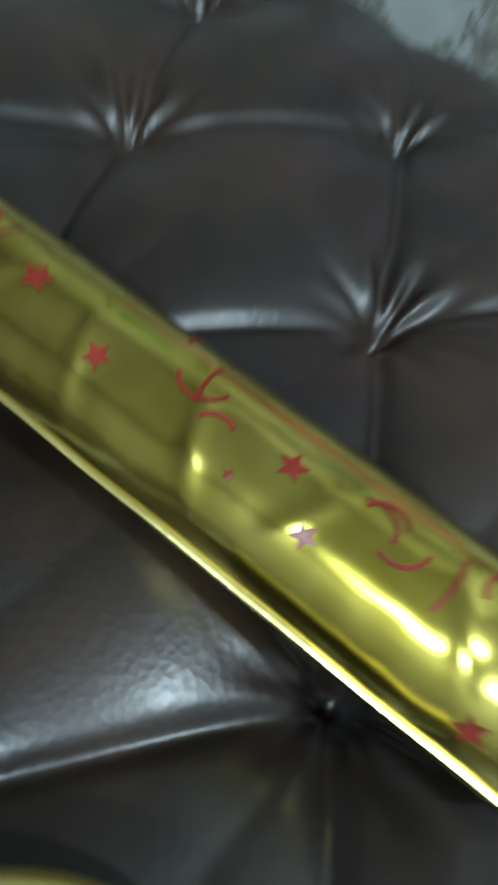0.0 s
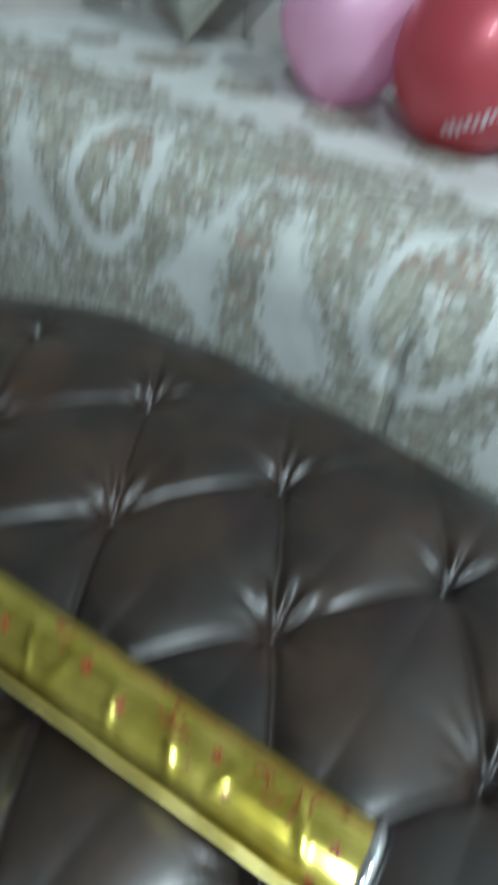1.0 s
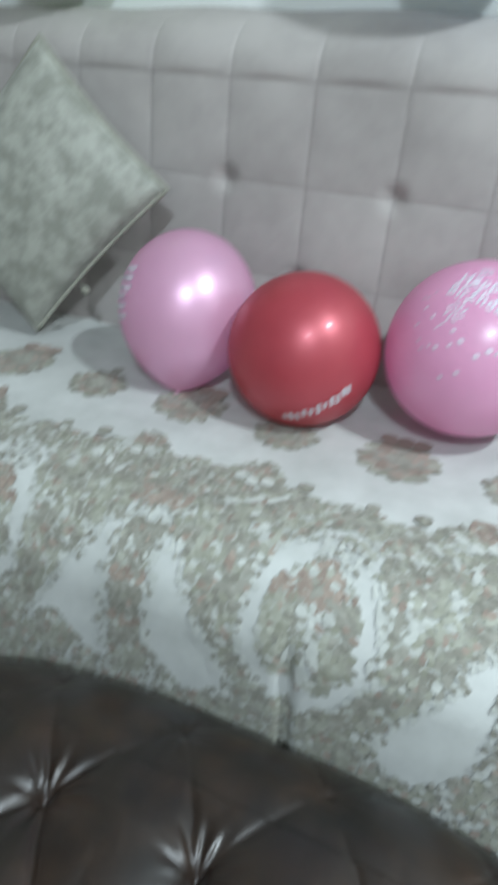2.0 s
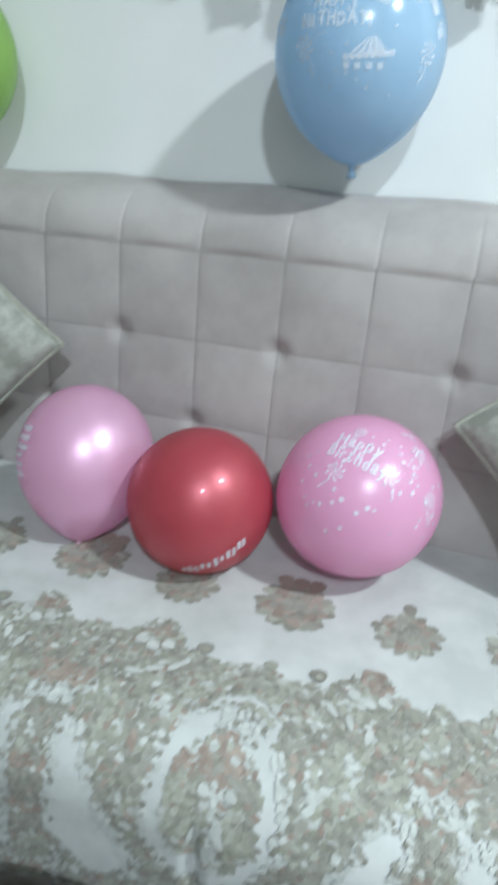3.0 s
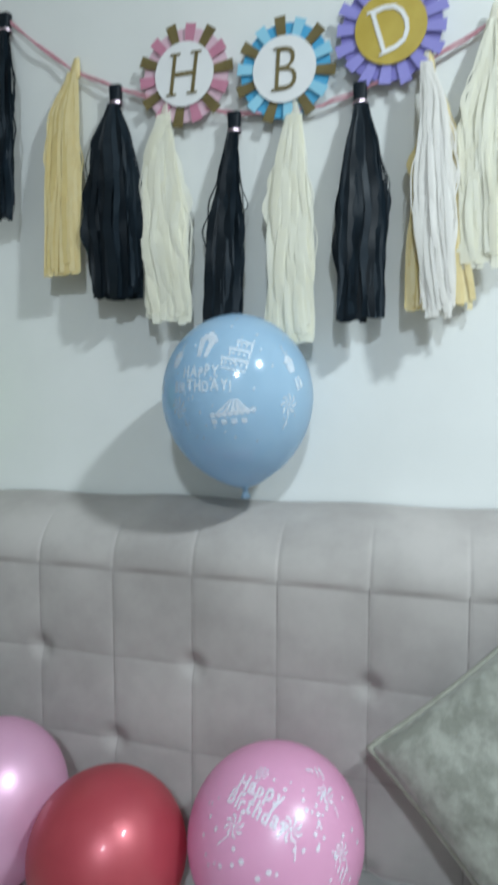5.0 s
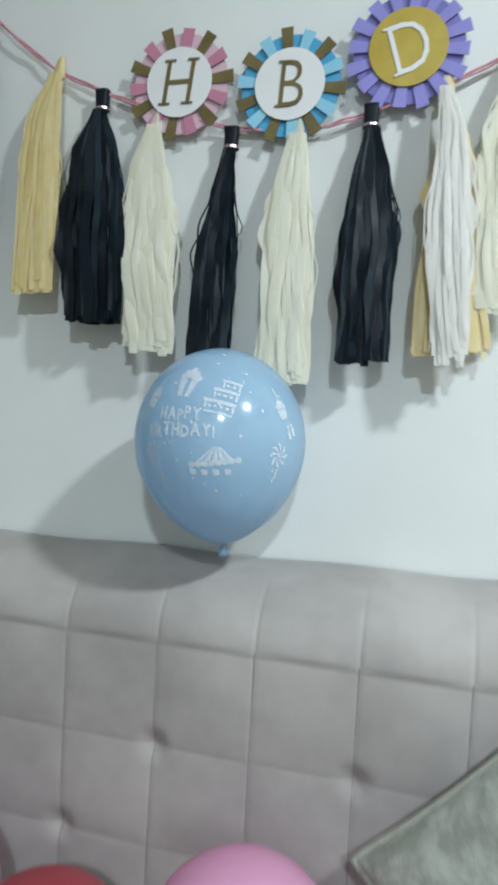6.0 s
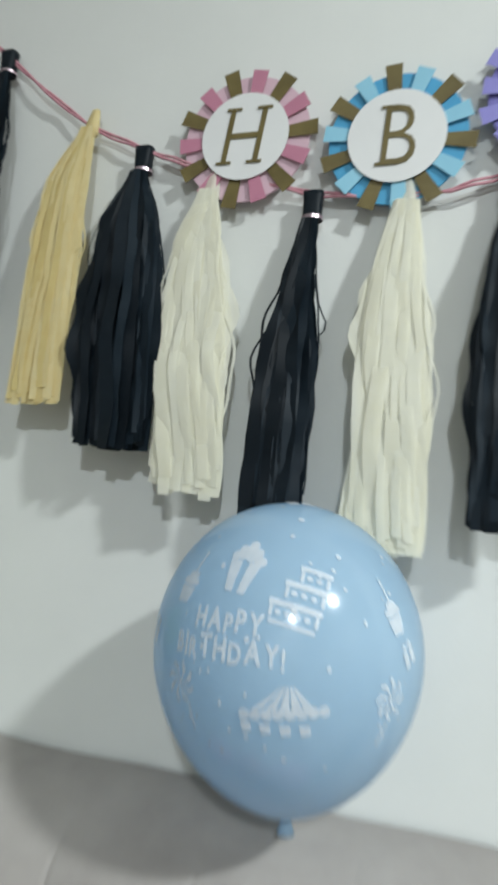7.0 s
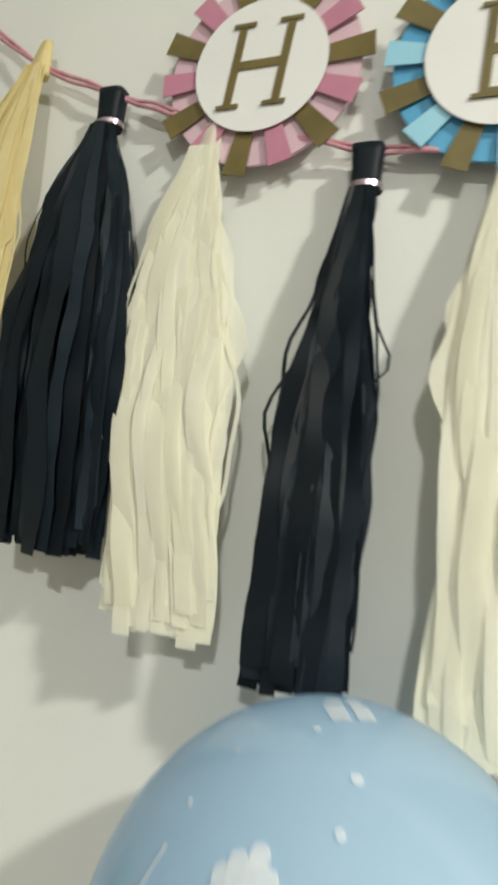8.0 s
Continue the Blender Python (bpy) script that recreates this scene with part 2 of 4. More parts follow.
def back_face(x, z):
    """Depth of the tufted face of the backrest."""
    cx, cz = (x - COLS) / STEP, (z - ROWS_Z) / 0.1275
    a, c = abs(math.sin(math.pi * cx)), abs(math.sin(math.pi * cz))
    if z > ROWS_Z:
        c = min(1.0, (z - ROWS_Z) / 0.008)
    puff = 0.0034 * (a * c) ** 0.75 if a * c > 0 else 0.0
    groove = 0.0005 * (math.exp(-(a / 0.055) ** 2) + 0.55 * math.exp(-(c / 0.055) ** 2)) + 0.0022 * noise.noise(Vector((x * 6, z * 6, 7)))
    i, j = round(cx), round(cz)
    deep = 0.0
    if z < ROWS_Z - 0.05 and (i - j) % 2 == 1:
        r2 = ((x - COLS - i * STEP) ** 2 + (z - ROWS_Z - j * 0.1275) ** 2)
        deep = 0.010 * math.exp(-r2 / 0.00025)
    return -0.124 - puff + groove + deep


def back_point(u, v):
    x = SX0 + 0.16 + 1.45 * u / 0.86 if u < 0.86 else SX0 + 0.16 + 1.45 + (u - 0.86) / 0.14 * (SX1 - SX0 - 1.77)
    return back_surface(x, v)


def back_surface(x, v):
    length = 0.50
    s = v * (length + 0.16)
    if s < length:
        z = 0.44 + s
        if z < 0.925:
            return (x, back_face(x, z), z)
    # the rounded top roll
    k = (0.44 + s - 0.925) / (0.66 - 0.485)
    ang = min(1.0, max(0.0, k)) * math.pi * 0.5
    sag = 0.0015 * math.sin(x * 7.0) + 0.002 * math.sin(x * 23.0)
    a = abs(math.sin(math.pi * (x - COLS) / STEP))
    seam = 0.0004 * math.exp(-(a / 0.06) ** 2) * math.cos(ang)
    y0 = back_face(x, 0.9249)
    return (x, y0 + (-0.004 - y0) * (1 - math.cos(ang)) + seam, 0.925 + (0.085 + 0.012 * (x - 0.3) + sag) * math.sin(ang))


sofa = thing("sofa", "grey velvet sofa with square-tufted backrest standing against the wall", "sofa")
part("backrest", sheet(900, 240, back_point), GREY_VELVET, sofa, "square-tufted grey velvet backrest")
# dark strips along the seams stand in for the shade in their grooves
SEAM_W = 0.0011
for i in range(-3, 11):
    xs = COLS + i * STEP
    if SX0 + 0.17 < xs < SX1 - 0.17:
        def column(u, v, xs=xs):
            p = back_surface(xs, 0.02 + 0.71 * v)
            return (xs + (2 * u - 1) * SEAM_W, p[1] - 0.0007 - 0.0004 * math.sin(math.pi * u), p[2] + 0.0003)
        part("seam", sheet(2, 110, column), SEAM_SHADE, sofa, "sewn seam with its groove shade as a dark strip")
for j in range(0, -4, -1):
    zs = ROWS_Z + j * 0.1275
    part("seam", sheet(420, 2, lambda u, v: (SX0 + 0.17 + u * (SX1 - SX0 - 0.34), back_face(SX0 + 0.17 + u * (SX1 - SX0 - 0.34), zs) - 0.0005, zs + (2 * v - 1) * SEAM_W * 0.6)), SEAM_SHADE, sofa, "sewn seam with its groove shade as a dark strip")
part("back_core", bevelled_box(SX0 + 0.15, SX1 - 0.15, -0.10, -0.006, 0.12, 0.93, 0.01), GREY_VELVET, sofa)
part("seat_base", bevelled_box(SX0 + 0.10, SX1 - 0.10, -0.565, -0.08, 0.10, 0.495, 0.06), GREY_VELVET, sofa)
for ax0, ax1 in ((SX0, SX0 + 0.17), (SX1 - 0.17, SX1)):
    part("armrest", bevelled_box(ax0, ax1, -0.59, -0.01, 0.10, 0.70, 0.05, 5), GREY_VELVET, sofa)
for fx in (SX0 + 0.08, SX1 - 0.08):
    for fy in (-0.52, -0.10):
        b = lathe([(0.0, 0.0), (0.018, 0.0), (0.026, 0.115), (0.0, 0.115)], 20)
        bmesh.ops.translate(b, verts=b.verts, vec=(fx, fy, 0))
        part("foot", b, DARK_WOOD, sofa)
for j in (-1, -2):
    for i in range(-5, 11):
        if (i - j) % 2 == 1:
            b = bmesh.new()
            bmesh.ops.create_uvsphere(b, u_segments=12, v_segments=8, radius=0.006)
            for v in b.verts:
                v.co = Vector((COLS + i * STEP + v.co.x, -0.111 + v.co.y * 0.5, ROWS_Z + j * 0.1275 + v.co.z))
            part("button", b, GREY_VELVET, sofa)

# ---- seat cover: a profile from the backrest over the seat and down the front ----
FLAT = 0.40
ROLL = 0.09


def cover_point(x, a, lift=0.0):
    """A place on the cover: x along the sofa, a metres from the backrest along the cloth."""
    wave = 0.0035 * math.sin(x * 9.0 + 1.0) * math.sin(a * 11.0) + 0.0025 * noise.noise(Vector((x * 7, a * 7, 2.0)))
    crease = 0.010 * math.exp(-((x - 0.475 - 0.05 * (a - 0.6)) / 0.007) ** 2) * min(1.0, max(0.0, (a - 0.50) / 0.06))
    h = lift + wave - crease
    if a < FLAT:
        return Vector((x, -0.115 - a, SEAT + h - 0.018 * (a / FLAT) ** 2))
    arc = ROLL * math.pi / 2
    if a < FLAT + arc:
        g = (a - FLAT) / ROLL
        return Vector((x, -0.115 - FLAT - (ROLL + h) * math.sin(g), SEAT - 0.018 - ROLL + (ROLL + h) * math.cos(g)))
    d = a - FLAT - arc
    return Vector((x, -0.115 - FLAT - ROLL - h - 0.01 * d, SEAT - 0.018 - ROLL - d))


LENGTH = FLAT + ROLL * math.pi / 2 + 0.26
CX0, CX1 = SX0 + 0.17, SX1 - 0.17
cover = thing("sofa_cover", "cream and taupe floral damask cover draped over the sofa seat", "sofa cover")
b = sheet(440, 170, lambda u, v: cover_point(CX0 + u * (CX1 - CX0), v * LENGTH))
ob = part("cloth", b, COVER, cover, "cream damask cloth")
sol = ob.modifiers.new("thickness", "SOLIDIFY")
sol.thickness, sol.offset = 0.004, 1.0
threads = {"taupe": [], "olive": [], "white": [], "rose": []}
rnd = random.Random(4)


def petal(kind, x, a, ang, length, width, lift=0.0009):
    """One woven petal laid on the cloth."""
    pts = []
    for k in range(8):
        q = 2 * math.pi * k / 8
        px, pa = length * 0.5 * math.cos(q), width * 0.5 * math.sin(q) * (1.15 - 0.35 * math.cos(q))
        pts.append(cover_point(x + px * math.cos(ang) - pa * math.sin(ang), a + px * math.sin(ang) + pa * math.cos(ang), lift))
    threads[kind].append(pts)


def rosette(x, a, size, kinds, petals=9, layers=3):
    for layer in range(layers):
        r = size * (1 - layer / layers) * 0.78
        for k in range(petals - layer * 2):
            q = 2 * math.pi * (k + 0.5 * layer) / (petals - layer * 2) + rnd.uniform(-0.15, 0.15)
            petal(kinds[(layer + (k % 4 == 0)) % len(kinds)], x + r * math.cos(q), a + r * math.sin(q), q + rnd.uniform(-0.4, 0.4),
                  size * rnd.uniform(0.34, 0.52), size * rnd.uniform(0.22, 0.36), 0.0008 + 0.0004 * layer)
    petal(kinds[-1], x, a, 0.3, size * 0.4, size * 0.35, 0.0022)


# a row of small flowers behind, and a deep ornamental border: medallions between scrolled columns
PERIOD = 0.39
MED_X = 0.49


def across(x):
    """Distance from the middle of the nearest medallion, along the sofa."""
    d = (x - MED_X) / PERIOD
    return (d - round(d)) * PERIOD


def wobble(x, a, f, k):
    return noise.noise(Vector((x * f, a * f, k)))


def border_top(x):
    u = abs(across(x))
    bouquet = 0.048 * math.exp(-((u - 0.122) / 0.034) ** 2)
    column = 0.022 * math.exp(-((u - 0.195) / 0.016) ** 2)
    return 0.350 - bouquet - column - 0.010 * math.exp(-(u / 0.03) ** 2) + 0.010 * wobble(x, 0.0, 70, 5.0)


def egg(x, a):
    """1 on the outer line of the medallion's cream ring."""
    u = across(x)
    return math.hypot((u + 0.006) / 0.062, (a - 0.505) / (0.080 if a > 0.505 else 0.098)) + 0.10 * wobble(x, a, 60, 3.0)


def crest(x, a):
    """1 on the outer line of the loop that crowns the medallion."""
    return math.hypot((across(x) - 0.004) / 0.040, (a - 0.420) / 0.037)


def scroll_edge(a):
    """Where the cream channel begins beside the medallion."""
    return max(0.080, 0.164 - 0.62 * max(0.0, a - 0.455))


def weave(x, a):
    """The tone of the woven figure at a place on the cloth, or nothing on the bare cream ground."""
    u = abs(across(x))
    rim = PERIOD / 2 - u
    if a < border_top(x):
        return None
    e, c = egg(x, a), crest(x, a)
    broad = wobble(x, a, 32, 1.0) + 0.5 * wobble(x, a, 75, 2.0)
    if e < 0.74:
        if a < 0.475:
            return "rose" if broad > -0.25 else "taupe"
        return "white" if abs(across(x)) < 0.008 else ("olive" if broad > -0.2 else "taupe")
    if e < 1.0 and c > 0.62:
        return None
    if e >= 1.0 and 0.70 < c < 1.0 and a < 0.44:
        return "pale" if wobble(x, a, 110, 4.0) > 0.15 else None
    if e < 1.10:
        return "lace"
    if a > 0.455 and a < 0.605 + 0.02 * math.sin(x * 55):
        edge = scroll_edge(a) + 0.006 * wobble(x, a, 55, 6.0)
        if rim < 0.019:
            return "rose" if math.sin(a * 115) > 0.55 else "taupe"
        if rim < 0.031 + 0.004 * math.sin(a * 190):
            return "lace"
        if u > edge:
            return None
        if u > edge - 0.013:
            return "lace"
    if 0.400 < a < 0.448 and rim < 0.030:
        return "rose" if a < 0.430 else "lace"
    if u > 0.105 and u < 0.142 and a < 0.335:
        return "rose" if broad > 0.0 else "taupe"
    if a > 0.60:
        return "olive" if broad > 0.0 else ("taupe" if broad > -0.30 else "lace")
    if broad > 0.42:
        return "white"
    return "olive" if broad > 0.02 else "taupe"


ground_verts, ground_faces = [], []
CELL = 0.0052
for i in range(int((CX1 - CX0 - 0.01) / CELL)):
    for j in range(int(0.54 / CELL)):
        x, a = CX0 + 0.005 + i * CELL, 0.27 + j * CELL
        if weave(x, a) in ("taupe", "olive", "rose") and wobble(x, a, 90, 8.0) > -0.45:
            n0 = len(ground_verts)
            q = 0.62 * CELL
            for dx, da in ((-q, -q), (q, -q), (q, q), (-q, q)):
                ground_verts.append(tuple(cover_point(x + dx + rnd.uniform(-0.001, 0.001), a + da + rnd.uniform(-0.001, 0.001), 0.0006 + 0.0001 * ((i + j) % 3))))
            ground_faces.append((n0, n0 + 1, n0 + 2, n0 + 3))
me = bpy.data.meshes.new("woven_pattern")
me.from_pydata(ground_verts, [], ground_faces)
me.materials.append(THREAD_GROUND)
ob = new("woven_pattern", me)
ob.parent = cover
tagged(ob, "grey-olive figured ground of the border", kind="stuff")
for k in range(-5, 9):
    x = 0.362 + k * 0.1405
    if CX0 + 0.03 < x < CX1 - 0.03:
        if k % 2:
            rosette(x, 0.218, 0.052, ("taupe", "olive", "rose", "taupe", "rose"), 21, 6)
            for i in range(3):
                petal("rose", x - 0.020 + 0.020 * i, 0.172, 1.2 + 0.35 * i, 0.030, 0.020, 0.0026)
        else:
            petal("taupe", x, 0.228, 0.0, 0.052, 0.050, 0.0006)
            rosette(x, 0.228, 0.042, ("taupe", "olive", "rose", "taupe"), 17, 5)
            petal("taupe", x, 0.182, 1.57, 0.026, 0.015)
            petal("taupe", x - 0.036, 0.222, 0.2, 0.018, 0.012)
            petal("taupe", x + 0.036, 0.222, -0.2, 0.018, 0.012)
GRID = 0.0060
for i in range(int((CX1 - CX0 - 0.03) / GRID)):
    for j in range(int(0.53 / GRID)):
        x = CX0 + 0.015 + (i + 0.5 * (j % 2)) * GRID + rnd.uniform(-0.0026, 0.0026)
        a = 0.28 + j * GRID + rnd.uniform(-0.0026, 0.0026)
        kind = weave(x, a)
        if kind is None:
            continue
        if kind == "lace":
            petal(rnd.choice(("white", "white", "taupe")), x, a, rnd.uniform(0, 3.14), rnd.uniform(0.005, 0.009), rnd.uniform(0.004, 0.0065), rnd.uniform(0.0018, 0.0026))
            continue
        if kind == "pale":
            petal("olive", x, a, rnd.uniform(0, 3.14), 0.006, 0.004, 0.0014)
            continue
        if rnd.random() < 0.30:
            kind = rnd.choice(("taupe", "olive", "white", "rose"))
        petal(kind, x, a, 3.0 * wobble(x, a, 40, 7.0) + rnd.uniform(-0.4, 0.4), rnd.uniform(0.006, 0.012), rnd.uniform(0.0042, 0.0075), rnd.uniform(0.0010, 0.0020))
for k in range(-3, 5):
    mx = MED_X + k * PERIOD
    for u, a, size in ((0.064, 0.324, 0.017), (-0.064, 0.328, 0.017), (0.166, 0.342, 0.018), (-0.166, 0.338, 0.018), (0.012, 0.328, 0.014)):
        if CX0 + 0.03 < mx + u < CX1 - 0.03:
            a += 0.008
            petal("taupe", mx + u, a, 1.3, size * 1.15, size, 0.0024)
            petal("olive", mx + u + 0.001, a + 0.002, 0.4, size * 0.5, size * 0.4, 0.0030)
    for sgn in (-1, 1):
        for i in range(3):
            if CX0 + 0.04 < mx + sgn * 0.12 < CX1 - 0.04:
                petal("white", mx + sgn * (0.105 + 0.016 * i), 0.345 + 0.006 * (i % 2), 0.5, 0.017, 0.012, 0.0026)
                petal("white", mx + sgn * (0.085 + 0.02 * i), 0.372 + 0.010 * i, 0.9 * sgn + 0.4 * i, 0.022, 0.007, 0.0026)
    if not CX0 + 0.06 < mx < CX1 - 0.06:
        continue
    rosette(mx - 0.004, 0.462, 0.021, ("rose", "rose", "taupe"), 9)
    for u in (-0.014, 0.012):
        petal("white", mx + u, 0.482, 0.4, 0.013, 0.010, 0.0030)
    rosette(mx - 0.030, 0.500, 0.019, ("olive", "taupe", "olive"), 9)
    rosette(mx + 0.028, 0.522, 0.021, ("olive", "taupe", "olive"), 9)
    for u, a, turn in ((-0.018, 0.525, 2.0), (0.006, 0.520, 1.1), (-0.004, 0.545, 1.5)):
        petal("white", mx + u, a, turn, 0.026, 0.009, 0.0030)
PETAL_MATS = {"taupe": THREAD_TAUPE, "olive": THREAD_OLIVE, "white": THREAD_WHITE, "rose": THREAD_ROSE}
for kind, polys in threads.items():
    verts = [tuple(p) for pts in polys for p in pts]
    faces = [tuple(range(8 * i, 8 * i + 8)) for i in range(len(polys))]
    me = bpy.data.meshes.new("woven_pattern")
    me.from_pydata(verts, [], faces)
    me.materials.append(PETAL_MATS[kind])
    ob = new("woven_pattern", me)
    ob.parent = cover
    tagged(ob, kind + " woven flowers and leaves", kind="stuff")


# ---- cushions ----
def cushion(label, m, size, size_z, plump):
    """A square scatter cushion with corded edges, lying in its own xz plane."""
    th = thing("cushion", label, "cushion", "scatter cushions on the sofa")
    half = size / 2

    def shape(u, v, side):
        s, t = 2 * u - 1, 2 * v - 1
        pin = 1 - 0.055 * (1 - t * t) * s * s
        pin2 = 1 - 0.055 * (1 - s * s) * t * t
        h = plump * ((1 - s * s) * (1 - t * t)) ** 0.42
        w = 0.006 * noise.noise(Vector((s * 2.2, t * 2.2, side * 3.0))) * (1 - s * s) * (1 - t * t)
        return Vector((s * half * pin, side * (h + w), t * size_z / 2 * pin2))

    for side in (-1, 1):
        b = sheet(56, 56, lambda u, v: shape(u, v, side))
        if side > 0:
            bmesh.ops.reverse_faces(b, faces=b.faces)
        part("cushion_face", b, CUSHION_CLOTH, th)
    loop = []
    for k in range(4):
        for i in range(24):
            f = i / 24
            u, v = ((f, 0), (1, f), (1 - f, 1), (0, 1 - f))[k]
            loop.append(shape(u, v, 1))
    part("piping", tube_mesh(loop, 0.0042, 7, True), CUSHION_CORD, th, "pale corded edge")
    th.matrix_world = m
    return th


e1 = Vector((0.194, 0.048, 0.220)).normalized()
e2 = Vector((-0.160, -0.012, 0.143))
e2 = (e2 - e1 * e2.dot(e1)).normalized()
m = Matrix((e1, e2.cross(e1), e2)).transposed().to_4x4()
m.translation = Vector((-0.102, -0.245, 0.543)) + e1 * 0.155 + e2 * 0.130
propped = cushion("mottled grey-green damask cushion propped on its corner beside a balloon", m, 0.31, 0.26, 0.050)
b = lathe([(0.0, 0.0), (0.0035, 0.001), (0.0055, 0.006), (0.0045, 0.011), (0.0015, 0.014), (0.0015, 0.020), (0.0, 0.020)], 16)
bmesh.ops.translate(b, verts=b.verts, vec=(-0.045, 0.0, -0.150))
part("zip_pull", b, CUSHION_CORD, propped, "small cream zip pull")
cushion("mottled grey-green damask cushion leaning on its corner against the backrest", pose(0.876, -0.205, 0.745, -20, 0, -4) @ pose(0, 0, 0, 0, -45, 0), 0.31, 0.31, 0.055)

# ---- ottoman ----
OX, OY, OHX, OHY = 0.465, -1.10, 0.52, 0.51
OTOP = 0.402
LA, LB = Vector((0.0685, 0.110)), Vector((0.0685, -0.110))
L0 = Vector((0.406, -0.897))


def outline(theta, ox, oy):
    """Distance from the centre to a rounded rectangle's edge."""
    n = 2.8
    c, s = math.cos(theta), math.sin(theta)
    return ((abs(c) / ox) ** n + (abs(s) / oy) ** n) ** (-1 / n)


def tuft(x, y):
    d = Vector((x, y)) - L0
    p = (d.x / 0.0685 + d.y / 0.110) / 2
    q = (d.x / 0.0685 - d.y / 0.110) / 2
    a, c = abs(math.sin(math.pi * p)), abs(math.sin(math.pi * q))
    ip, iq = round(p), round(q)
    node = L0 + ip * LA + iq * LB
    ex, ey = x - node.x, y - node.y
    r = math.hypot(ex, ey)
    ang = math.atan2(ey, ex)
    a, c = math.hypot(a, 0.05), math.hypot(c, 0.05)
    pillow = (a * c) ** 0.45
    ridge = max(a, c) ** 0.55
    rays = math.sin(9 * ang + 1.3 * ip + 0.7 * iq) + 0.5 * math.sin(5 * ang + iq)
    h = -0.024 + 0.012 * pillow + 0.012 * ridge
    h -= 0.0022 * math.exp(-(min(a, c) / 0.085) ** 2)
    h += 0.0011 * rays * math.exp(-((r - 0.016) / 0.013) ** 2)
    fan = max(0.0, math.sin(ang)) ** 0.6 * math.sin(12 * ang + 1.9 * ip + 0.8 * iq)
    h += 0.0019 * fan * math.exp(-((r - 0.022) / 0.015) ** 2)
    h -= 0.008 * math.exp(-(r / 0.007) ** 2)
    h += 0.0018 * noise.noise(Vector((x * 9, y * 9, 0.5)))
    return h


def ottoman_point(u, v):
    th = 2 * math.pi * u
    full = outline(th, OHX, OHY)
    roll = 0.14
    flat = full - roll
    s = v * (flat + roll * math.pi / 2 + 0.03)
    c, sn = math.cos(th), math.sin(th)
    if s < flat:
        r, z = s, OTOP
        fade = 1.0 - 0.55 * max(0.0, (s - flat + 0.05) / 0.05)
    elif s < flat + roll * math.pi / 2:
        g = (s - flat) / roll
        r, z = flat + roll * math.sin(g), OTOP - roll * (1 - math.cos(g))
        fade = 0.45 * (1 - g / (math.pi / 2))
    else:
        r, z, fade = full, OTOP - roll - (s - flat - roll * math.pi / 2), 0.0
    x, y = OX + r * c, OY + r * sn
    return (x, y, z - 0.006 * (s > flat) * (1 - fade) + (tuft(x, y) * fade if fade > 0 else 0.0) - 0.010 * (1 - fade))


ottoman = thing("ottoman", "dark brown leather ottoman with diamond-tufted padded top", "ottoman")
part("padded_top", sheet(1080, 380, ottoman_point, wrap_u=True), LEATHER, ottoman, "diamond-tufted brown leather top")
part("side_skirt", sheet(96, 4, lambda u, v: (OX + outline(2 * math.pi * u, OHX - 0.006, OHY - 0.006) * math.cos(2 * math.pi * u),
                                              OY + outline(2 * math.pi * u, OHX - 0.006, OHY - 0.006) * math.sin(2 * math.pi * u), 0.26 - 0.21 * v), wrap_u=True), LEATHER, ottoman)
for fx in (-0.26, 0.26):
    for fy in (-0.27, 0.27):
        b = lathe([(0.0, 0.0), (0.02, 0.0), (0.028, 0.07), (0.0, 0.07)], 20)
        bmesh.ops.translate(b, verts=b.verts, vec=(OX + fx, OY + fy, 0))
        part("foot", b, DARK_WOOD, ottoman)

# ---- gold tube ----
TR = 0.0210
T_END, T_DIR = Vector((0.646, -0.9915, 0.4195)), Vector((-0.995, -0.10, 0.0)).normalized()
T_LEN = 0.42
T_UP = Vector((0, 0, 1))
T_SIDE = T_DIR.cross(T_UP).normalized()


def tube_point(s, ang, r=TR):
    """s metres from the capped end, ang round the tube (0 on top, positive towards the sofa)."""
    a = (ang + math.pi) % (2 * math.pi) - math.pi
    dent = 1 + 0.014 * noise.noise(Vector((s * 22, 1.5 * math.cos(a), 1.5 * math.sin(a))))
    for s0, lean, deep in ((0.035, 0.012, 0.020), (0.062, -0.010, 0.016), (0.098, 0.010, 0.024), (0.128, 0.006, 0.020), (0.150, -0.008, 0.018), (0.178, 0.010, 0.022), (0.21, 0.008, 0.018)):
        dent += deep * math.exp(-((s - s0 - lean * a) / 0.0026) ** 2) * 1.6 * math.exp(-((a + 0.35) / 0.6) ** 2)
    return T_END + T_DIR * s + r * dent * (math.cos(ang) * T_UP + math.sin(ang) * T_SIDE)


popper = thing("party_popper", "gold foil confetti tube with red stars lying on the leather ottoman", "party popper")
part("foil_tube", sheet(72, 320, lambda u, v: tube_point(0.004 + v * T_LEN, 2 * math.pi * u), wrap_u=True), FOIL, popper, "shiny gold foil tube")
part("foil_seam", sheet(90, 3, lambda u, v: tube_point(0.006 + u * T_LEN, -1.50) - T_SIDE * (0.0013 * v) - T_UP * (0.0005 * v * v) + T_UP * (0.0002 * math.sin(u * 70))), GOLD_METAL, popper, "raised lengthwise foil seam")
for name, s0, s1, r, mat in (("silver_band", 0.0, 0.0055, TR + 0.0008, SILVER), ("end_rim", -0.0025, 0.0, TR + 0.0006, BLACK_RIM)):
    prof = [(r * 0.86, s0), (r, s0), (r, s1), (r * 0.9, s1)]
    b = sheet(64, 3, lambda u, v: T_END + T_DIR * prof[round(v * 3)][1] + prof[round(v * 3)][0] * (math.cos(2 * math.pi * u) * T_UP + math.sin(2 * math.pi * u) * T_SIDE), wrap_u=True)
    part(name, b, mat, popper)
